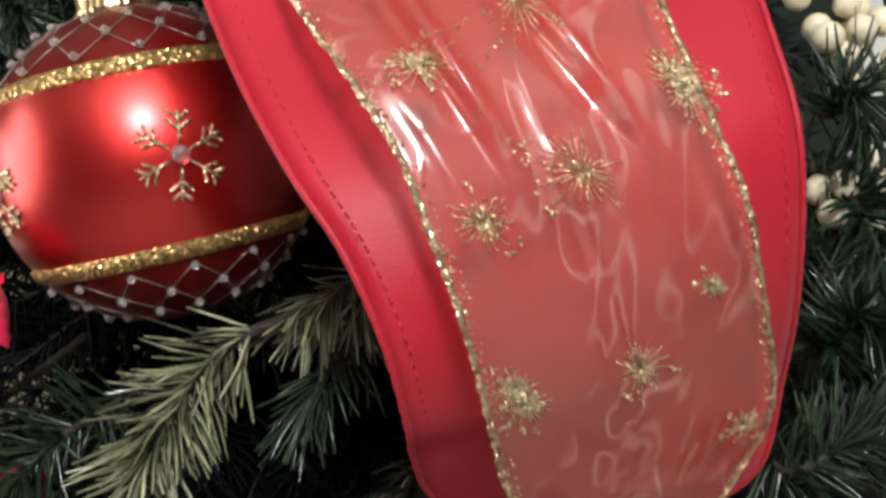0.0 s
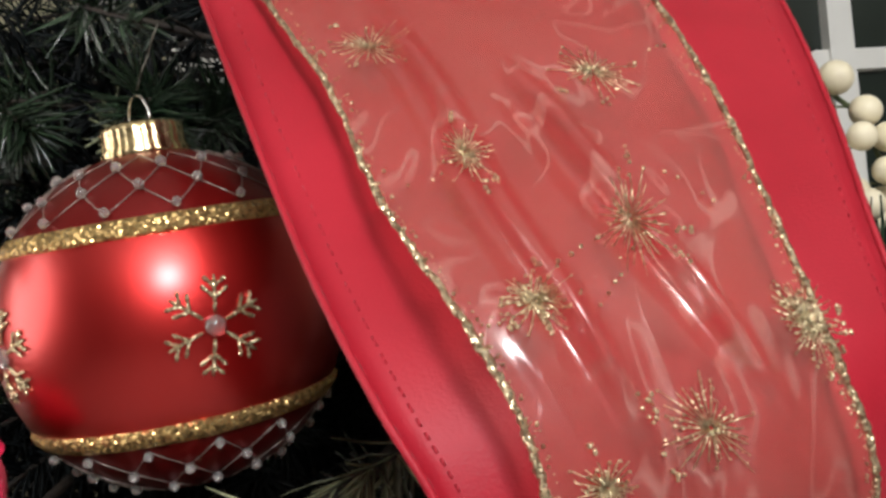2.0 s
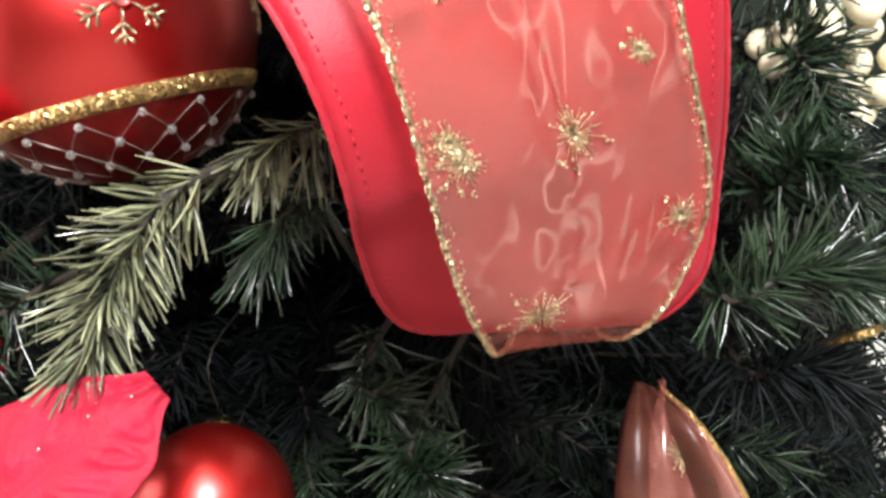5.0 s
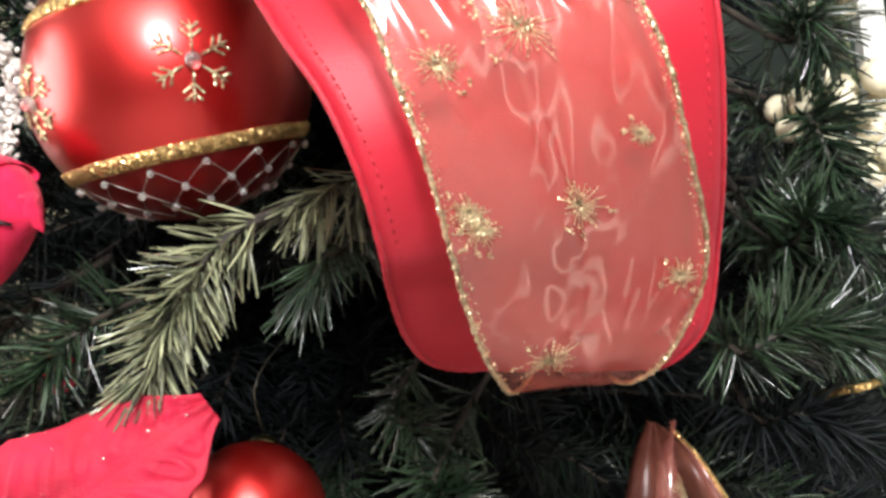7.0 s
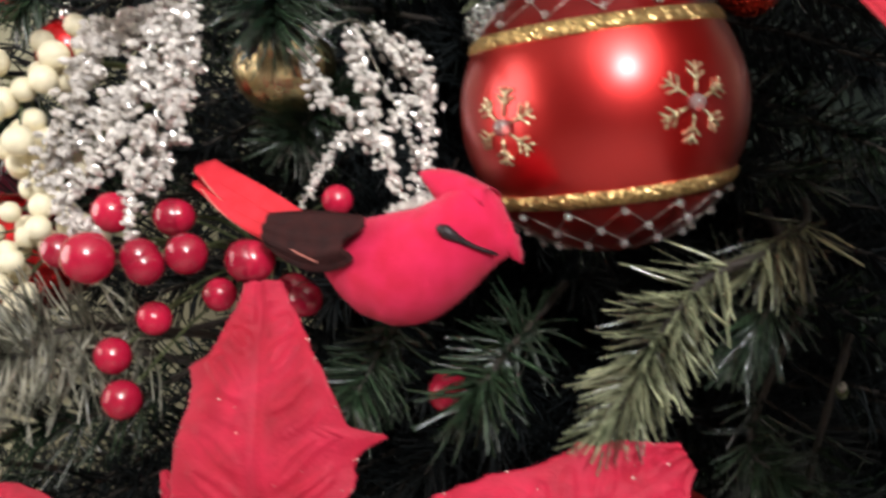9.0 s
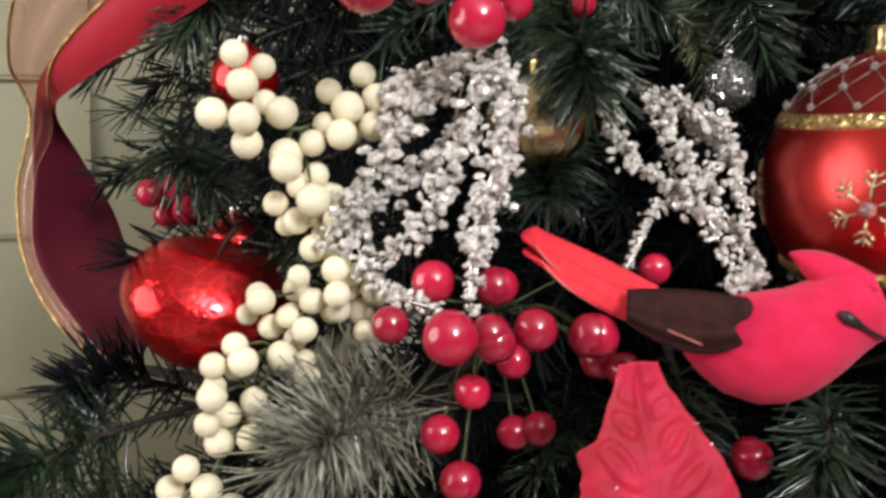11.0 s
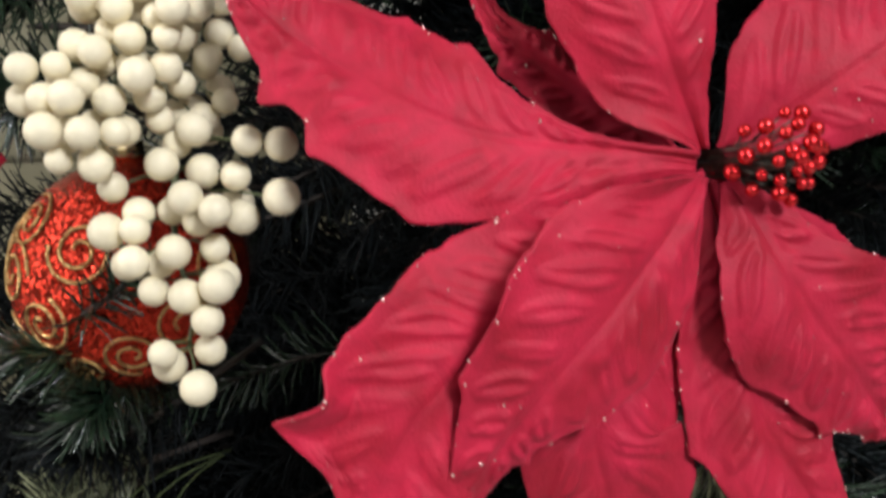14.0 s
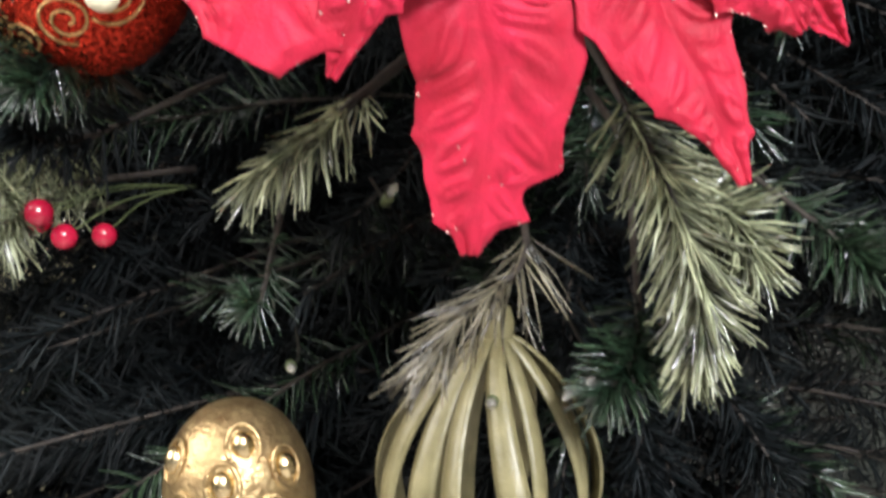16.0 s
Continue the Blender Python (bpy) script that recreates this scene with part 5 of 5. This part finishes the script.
crystal_spray((-0.2573, 0.3500, 1.3966), [
    ([(-0.2717, 0.3300, 1.3785), (-0.2854, 0.3200, 1.3690), (-0.2965, 0.3250, 1.3482), (-0.3165, 0.3300, 1.3202)], 0.0046),
    ([(-0.2605, 0.3200, 1.3755), (-0.2726, 0.3150, 1.3481), (-0.2829, 0.3150, 1.3274), (-0.3022, 0.3200, 1.3083)], 0.0044),
    ([(-0.2531, 0.3150, 1.3710), (-0.2581, 0.3100, 1.3461), (-0.2659, 0.3050, 1.3238), (-0.2686, 0.3000, 1.2991)], 0.0040),
    ([(-0.2501, 0.3200, 1.3798), (-0.2500, 0.3150, 1.3566), (-0.2582, 0.3150, 1.3296), (-0.2632, 0.3100, 1.3133)], 0.0040),
    ([(-0.2802, 0.3300, 1.3762), (-0.2887, 0.3300, 1.3761), (-0.2915, 0.3350, 1.3636)], 0.0042),
    ([(-0.2717, 0.3300, 1.3549), (-0.2909, 0.3300, 1.3397), (-0.3067, 0.3350, 1.3287), (-0.2960, 0.3200, 1.3040), (-0.2794, 0.3000, 1.2982)], 0.0042)], 41,
    "spray of clear crystal bead strands drooping from a branch")
crystal_spray((-0.1907, 0.3500, 1.3839), [
    ([(-0.2062, 0.3350, 1.3733), (-0.2044, 0.3300, 1.3554), (-0.1860, 0.3200, 1.3382), (-0.1782, 0.3150, 1.3277)], 0.0036),
    ([(-0.1891, 0.3300, 1.3687), (-0.1818, 0.3200, 1.3489), (-0.1771, 0.3100, 1.3258), (-0.1674, 0.3050, 1.3053)], 0.0036),
    ([(-0.1758, 0.3300, 1.3710), (-0.1634, 0.3250, 1.3578), (-0.1604, 0.3180, 1.3340), (-0.1652, 0.3100, 1.3090)], 0.0034),
    ([(-0.1702, 0.3350, 1.3626), (-0.1611, 0.3300, 1.3536), (-0.1742, 0.3250, 1.3382)], 0.0034),
    ([(-0.1830, 0.3250, 1.3381), (-0.1932, 0.3220, 1.3316), (-0.2012, 0.3180, 1.3190), (-0.2100, 0.3150, 1.3044)], 0.0020),
    ([(-0.1609, 0.3150, 1.3171), (-0.1631, 0.3050, 1.3033), (-0.1741, 0.3030, 1.3046)], 0.0032)], 42,
    "spray of clear crystal bead strands above the red bird")


# the bird
def bird():
    """One felt figure, seen from its side: x along it towards the beak, z up, in thousandths of a metre."""
    me = Mesh()
    s = 0.000189

    def q(x, z, d=0.0):
        return Vector(((x - 710) * s, d, (470 - z) * s))
    # body and head: round sections along its length, between the outlines of back and breast
    outline = [(556, 425, 470), (572, 410, 500), (600, 398, 532), (640, 386, 562), (700, 374, 579), (745, 366, 575), (785, 348, 558), (815, 330, 535), (845, 321, 508), (870, 330, 482), (893, 352, 462), (908, 385, 452), (916, 410, 446)]
    xs = [o[0] for o in outline]
    rows, seg = 60, 32
    verts, faces = [], []
    for i in range(rows):
        x = 556 + 360 * (0.5 - 0.5 * math.cos(math.pi * i / (rows - 1)))
        top, low = float(np.interp(x, xs, [o[1] for o in outline])), float(np.interp(x, xs, [o[2] for o in outline]))
        if i in (0, rows - 1):
            top, low = (top + low) / 2 - 3, (top + low) / 2 + 3
        half = (low - top) / 2
        for k in range(seg):
            t = 2 * math.pi * k / seg
            verts.append(q(x, (top + low) / 2 - half * math.cos(t), 0.86 * half * s * math.sin(t)))
    for i in range(rows - 1):
        faces += [(i * seg + k, i * seg + (k + 1) % seg, (i + 1) * seg + (k + 1) % seg, (i + 1) * seg + k) for k in range(seg)]
    faces += [tuple(range(seg)), tuple(reversed(range((rows - 1) * seg, rows * seg)))]
    me.add(verts, faces, 0)
    # crest: a flattened horn swept back from the brow
    horn = []
    for i in range(16):
        u = i / 15
        x, top, low = 880 - 136 * u, 334 - 40 * math.sin(1.9 * u) + 8 * u * u, 376 - 72 * max(0.0, (u - 0.62) / 0.38)
        low = max(low, top + 2)
        horn.append([q(x, (top + low) / 2 - (low - top) / 2 * math.cos(t), 0.0105 * (1 - u) ** 0.6 * math.sin(t) + 0.0001) for t in [2 * math.pi * k / 14 for k in range(15)]])
    me.sheet(horn, 0.0004, 0)
    # beak
    me.tube([q(892, 415), q(912, 432), q(926, 448), q(934, 462)], [s * 34, s * 24, s * 12, s * 2], 14, 3)
    # mask and eye
    me.tube(smooth_line([q(812, 398, -0.0166), q(838, 414, -0.0158), q(870, 432, -0.0128), q(900, 446, -0.0068)], 10), [s * 4, s * 10, s * 12, s * 10, s * 7, s * 5, s * 4, s * 4, s * 4, s * 3], 8, 2)
    me.ball(q(826, 407, -0.0158), 0.0021, 12, 8, 2)
    # wing: a rounded shell on the flank, with quills
    wing = []
    for i in range(24):
        u = i / 23
        a = q(470 + 30 * math.sin(math.pi * u), 0)
        row = []
        for j in range(12):
            v = j / 11
            x = 668 - 205 * u
            top, low = 384 - 4 * u - 8 * math.sin(3 * u), 500 - 66 * u ** 2 - 40 * (1 - u) ** 3
            z = top + (low - top) * v
            bulge = 0.0195 * math.cos(1.5 * (v - 0.62)) * (1 - 0.38 * u)
            row.append(q(x + (12 * math.sin(8 * v) - 22 * v) * (1 - u), z, -bulge - 0.0008 * math.sin(20 * v)))
        wing.append(row)
    me.sheet(wing, 0.0012, 1)
    me.tube(smooth_line([q(500, 428, -0.0125), q(545, 445, -0.0165), q(592, 462, -0.0182)], 8), 0.00025, 5, 5)
    # tail: two long feathers
    for (t0, t1, l0, l1), d in ((((520, 372), (262, 270), (505, 432), (268, 304)), -0.0030), (((505, 402), (258, 306), (497, 446), (282, 330)), -0.0060)):
        rows = []
        for i in range(22):
            u = i / 21
            row = []
            for j in range(9):
                v = j / 8
                ax, az = t0[0] + (l0[0] - t0[0]) * v, t0[1] + (l0[1] - t0[1]) * v
                bx, bz = t1[0] + (l1[0] - t1[0]) * v, t1[1] + (l1[1] - t1[1]) * v
                bow = 10 * math.sin(math.pi * u) * (2 * v - 0.7)
                bx += 26 * (2 * v - 1) ** 2 * u ** 4
                row.append(q(ax + (bx - ax) * u, az + (bz - az) * u + bow, d + 0.010 * u - 0.003 * u * u - 0.0012 * math.sin(math.pi * v) + 0.012 * (0.5 - v) * u))
            rows.append(row)
        me.sheet(rows, 0.0008, 4)
        me.tube([r[4] + Vector((0, -0.0005, 0)) for r in rows], 0.0002, 5, 4)
        me.tube([r[-1] for r in rows], 0.0003, 5, 5)
    turn = Matrix.Rotation(radians(-20), 3, "Z") @ Matrix.Rotation(radians(1.5), 3, "Y")
    place = Vector((-0.1698, 0.2830, 1.2853))
    me.v = [tuple(place + turn @ Vector(p)) for p in me.v]
    return whole("bird_figure", me, [felt, wing_brown, black_felt, felt, tail_felt, seam], "red felt bird figure with dark brown wing, perched among berries", "bird figure", place)


bird()


# other ornaments
def capped_ball(name, c, r, mats, label, cap_mat=silver_metal, tilt=0.0, wave=None, loop=True, away=0.0):
    c = Vector(c)
    ob = root(name, c, label, "ornament")
    turn = Matrix.Rotation(radians(-away), 3, "X") @ Matrix.Rotation(radians(tilt), 3, "Y")
    prof = [(r * math.sin(math.pi * i / 28), r * math.cos(math.pi * i / 28)) for i in range(1, 28)]
    part("ball", Mesh().spin(prof, c, 48, 0, turn, wave), mats, ob)
    k = r * 0.22
    part("cap", Mesh().spin([(k * 0.1, r * 0.97 + 1.5 * k), (k, r * 0.97 + 1.45 * k), (k * 1.05, r * 0.97 + k), (k * 1.1, r * 0.96)], c, 24, 0, turn, lambda a, z: 1 + 0.05 * math.sin(12 * a)), cap_mat, ob, "ridged metal cap")
    if loop:
        part("loop", Mesh().tube([c + turn @ Vector((k * 0.6 * math.cos(t), 0, r * 0.97 + 1.4 * k + k * math.sin(t))) for t in [math.pi * q / 8 for q in range(9)]], 0.0004, 5), cap_mat, ob)
        part("hook", Mesh().tube(smooth_line([c + turn @ Vector((0, 0, r + 1.9 * k)), c + Vector((0.004, 0.01, r + 0.02)), c + Vector((0.01, 0.06, r + 0.035))], 8), 0.0004, 5), wire_mat, ob)
    return ob


capped_ball("ball_ornament", (-0.3481, 0.4500, 1.3932), 0.0165, shiny_red, "small shiny red ball with silver cap, hanging in the branches")
capped_ball("ball_ornament", (-0.3539, 0.4620, 1.3121), 0.0165, shiny_red, "dark shiny red ball with silver cap, hidden behind the apple")
capped_ball("ball_ornament", (-0.0208, 0.3750, 1.4003), 0.0145, red_glitter, "small red glitter ball behind the large ball", gold_metal)
capped_ball("ball_ornament", (-0.1330, 0.3850, 1.3860), 0.0120, silver_glitter, "small silver glitter ball in the branches")
capped_ball("ball_ornament", (-0.2235, 0.3750, 1.3692), 0.0205, gold_metal, "shiny gold ribbed ball behind the crystal beads", gold_metal, 0, lambda a, z: 1 + 0.10 * abs(math.sin(9 * a)))
capped_ball("ball_ornament", (-0.0799, 0.3000, 1.1771), 0.0270, ball_red, "satin red ball hanging below the branch tip", gold_metal, 0, None, True, 55)


def apple():
    c, r = Vector((-0.3660, 0.4260, 1.2890)), 0.0365
    ob = root("apple_ornament", c, "shiny red apple ornament with a crackled glitter skin", "ornament")
    prof = []
    for i in range(0, 33):
        a = math.pi * i / 32
        rr = r * (0.16 * math.sin(a) ** 6 + math.sin(a)) * (1.0 - 0.16 * (1 - math.cos(a)) / 2)
        zz = r * (0.86 * math.cos(a)) - (0.010 * math.exp(-(a / 0.35) ** 2)) + 0.004 * math.exp(-((math.pi - a) / 0.3) ** 2)
        prof.append((max(rr, 0.0004), zz))
    turn = Matrix.Rotation(radians(14), 3, "Y") @ Matrix.Rotation(radians(12), 3, "X")
    part("body", Mesh().spin(prof, c, 48, 0, turn, lambda a, z: 1 + 0.018 * math.sin(5 * a)), apple_red, ob)
    part("stem", Mesh().tube(smooth_line([c + turn @ Vector((0, 0, 0.018)), c + turn @ Vector((0.002, 0, 0.028)), c + turn @ Vector((0.005, 0.004, 0.036))], 6), 0.0011, 6), bark, ob, "thin brown stem")


apple_red = mat("crackled_red_skin", (0.42, 0.005, 0.008), (0.66, 0.014, 0.016), 0.20, 0.75, scale=90, bump=0.9, bump_scale=220, coat=0.4)
nodes, links = apple_red.node_tree.nodes, apple_red.node_tree.links
cells = nodes.new("ShaderNodeTexVoronoi")
cells.feature = "DISTANCE_TO_EDGE"
cells.inputs["Scale"].default_value = 120
links.new(nodes["Texture Coordinate"].outputs["Object"], cells.inputs["Vector"])
edge = nodes.new("ShaderNodeMapRange")
edge.inputs["From Max"].default_value = 0.06
edge.inputs["To Min"].default_value, edge.inputs["To Max"].default_value = 1.9, 1.0
links.new(cells.outputs["Distance"], edge.inputs["Value"])
tone = nodes.new("ShaderNodeHueSaturation")
links.new(edge.outputs["Result"], tone.inputs["Value"])
links.new(nodes["Principled BSDF"].inputs["Base Color"].links[0].from_socket, tone.inputs["Color"])
links.new(tone.outputs["Color"], nodes["Principled BSDF"].inputs["Base Color"])
apple()


def swirl_ornament():
    c, r = Vector((-0.3930, 0.4250, 1.1042)), 0.052
    ob = root("swirl_ornament", c, "red glitter ball ornament with raised gold swirls", "ornament")
    part("ball", Mesh().ball(c, r, 48, 32), red_glitter, ob)
    for k, (lon, lat, size, flip) in enumerate(((-150, 8, 15, 1), (-128, -14, 13, -1), (-145, 34, 13, -1), (-105, 20, 14, 1), (-60, -18, 15, 1), (-85, -32, 12, -1), (-165, -26, 13, 1), (-40, 8, 13, -1), (-115, -40, 10, 1), (-172, 22, 11, 1))):
        line = []
        for i in range(46):
            t = i / 45
            a, q = flip * t * 12.5 + k, size * (1.15 - t) ** 0.9
            b, l = radians(lat + q * math.sin(a)), radians(lon + q * math.cos(a) / math.cos(radians(lat)))
            line.append(c + Vector((math.cos(b) * math.cos(l), math.cos(b) * math.sin(l), math.sin(b))) * (r + 0.0004))
        part("swirl", Mesh().tube(line, 0.0009, 6), gold_glitter, ob, "raised gold glitter swirl")
    part("cap", Mesh().spin([(0.001, 0.060), (0.009, 0.060), (0.0095, 0.050)], c, 24), gold_metal, ob)


swirl_ornament()


def gold_ornament():
    c, r = Vector((-0.3310, 0.3650, 0.8637)), 0.034
    ob = root("gold_ornament", c, "old gold ornament with embossed rings and a rough glittery skin", "ornament")
    prof = [(max(0.0005, r * math.sin(math.pi * i / 30) ** 0.9), 1.35 * r * math.cos(math.pi * i / 30)) for i in range(31)]
    part("body", Mesh().spin(prof, c, 48), old_gold, ob)
    rg = random.Random(8)
    for k, (lon, z) in enumerate(((-128, 0.006), (-95, 0.020), (-60, 0.004), (-150, 0.026), (-75, 0.034), (-110, -0.016), (-40, 0.022), (-30, -0.01), (-165, -0.006))):
        cs = math.sin(math.acos(max(-1, min(1, z / (1.35 * r))))) ** 0.9
        n = Vector((math.cos(radians(lon)), math.sin(radians(lon)), 0.5 * z / r)).normalized()
        p = c + Vector((r * cs * math.cos(radians(lon)), r * cs * math.sin(radians(lon)), z))
        a = n.cross(Vector((0, 0, 1))).normalized()
        b = n.cross(a)
        part("ring", Mesh().tube([p + (a * 0.75 * math.cos(t) + b * math.sin(t)) * 0.0095 - n * 0.0004 for t in [2 * math.pi * i / 24 for i in range(25)]], 0.0013, 6), old_gold, ob, "embossed gold ring")
        part("dot", Mesh().ball(p - n * 0.0012, (0.0052, 0.0052, 0.0066), 14, 8), gold_metal, ob, "polished gold dot")


old_gold = mat("rough_old_gold", (0.30, 0.20, 0.09), (0.56, 0.42, 0.20), 0.34, 0.85, scale=160, bump=0.9, bump_scale=420)
gold_ornament()


def strip_ornament():
    top = Vector((-0.2162, 0.3350, 0.9441))
    ob = root("strip_ornament", top, "champagne fabric strip ornament shaped like a lantern, hanging below a branch", "ornament")
    h, r = 0.150, 0.047
    n = 12
    rg = random.Random(12)
    for k in range(n):
        a = 2 * math.pi * (k + rg.uniform(-0.32, 0.32)) / n
        lean, flare = rg.uniform(-0.75, 0.75), rg.uniform(0.82, 1.12)
        rows = []
        for i in range(34):
            u = i / 33
            rr = 0.003 + r * flare * math.sin(math.pi * u) ** 0.78
            w = 0.0034 + 0.0034 * math.sin(math.pi * u) ** 0.8
            b = a + lean * (u - 0.1) * (1 - 0.4 * u)
            out, tan = Vector((math.cos(b), math.sin(b), 0)), Vector((-math.sin(b), math.cos(b), 0))
            tan = (tan + out * (0.7 * math.sin(k * 1.7) + 0.8 * (u - 0.4) * math.cos(k))).normalized()
            rows.append([top + Vector((-0.010 * u, 0, -h * u)) + out * (rr - 0.0006 * (q - 2) ** 2) + tan * w * (q - 2) / 2 for q in range(5)])
        part("strip", Mesh().sheet(rows, 0.0009), champagne, ob)
    part("knot", Mesh().spin([(0.0005, 0.012), (0.006, 0.010), (0.0075, 0.003), (0.006, -0.006), (0.0005, -0.008)], top, 18), champagne, ob, "gathered fabric knot")


strip_ornament()


# small string lights
def mini_light(p, way, label):
    p, d = Vector(p), Vector(way).normalized()
    ob = root("mini_light", p, label, "string light", "string lights")
    part("bulb", Mesh().tube([p, p + d * 0.003, p + d * 0.008, p + d * 0.012, p + d * 0.014], [0.0016, 0.0022, 0.0021, 0.0012, 0.0002], 12), bulb_glass, ob, "clear glass bulb")
    part("socket", Mesh().tube([p - d * 0.010, p - d * 0.002, p], [0.0024, 0.0027, 0.0022], 12), stem_green, ob, "green plastic socket")
    part("lead", Mesh().tube(smooth_line([p - d * 0.010, p - d * 0.02 + Vector((0.004, 0.01, 0)), p - d * 0.03 + Vector((0.0, 0.06, 0.01))], 8), 0.0009, 6), wire_mat, ob, "dark green wire")


for k, (p, way) in enumerate((((-0.2246, 0.3000, 0.9261), (-0.2, -1, 0.3)), ((-0.1834, 0.3000, 0.9334), (-0.6, -1, 0.1)), ((-0.1922, 0.3000, 0.9294), (-0.6, -1, 0.0)), ((-0.2585, 0.3400, 1.0025), (0.2, -1, 0.5)), ((0.0107, 0.3600, 1.2252), (-0.4, -1, 0.4)), ((-0.3047, 0.3700, 0.9222), (0.1, -1, 0.2)))):
    mini_light(p, way, "unlit clear mini bulb on a green wire in the branches")

# gold glitter twig low at the side
tw = root("glitter_twig", (0.1347, 0.3300, 1.1925), "thin gold glitter twig among the needles", "twig")
part("twig", Mesh().tube(smooth_line([(0.1326, 0.3300, 1.1928), (0.1362, 0.3050, 1.1985), (0.1476, 0.3000, 1.2013), (0.19, 0.36, 1.20)], 20), 0.0016, 6), gold_glitter, tw)

# boards of the wall behind the tree
board = Mesh()
board.box((-1.25, -0.008, 0.0), (1.25, 0.0, 0.155)).box((-1.25, -0.011, 0.004), (1.25, -0.008, 0.130))
bd = board.data("board", wall_paint, False)
for k in range(15):
    piece("board", bd, (-1.775, WALL_Y - 0.001, 0.02 + 0.160 * k), wall_north)
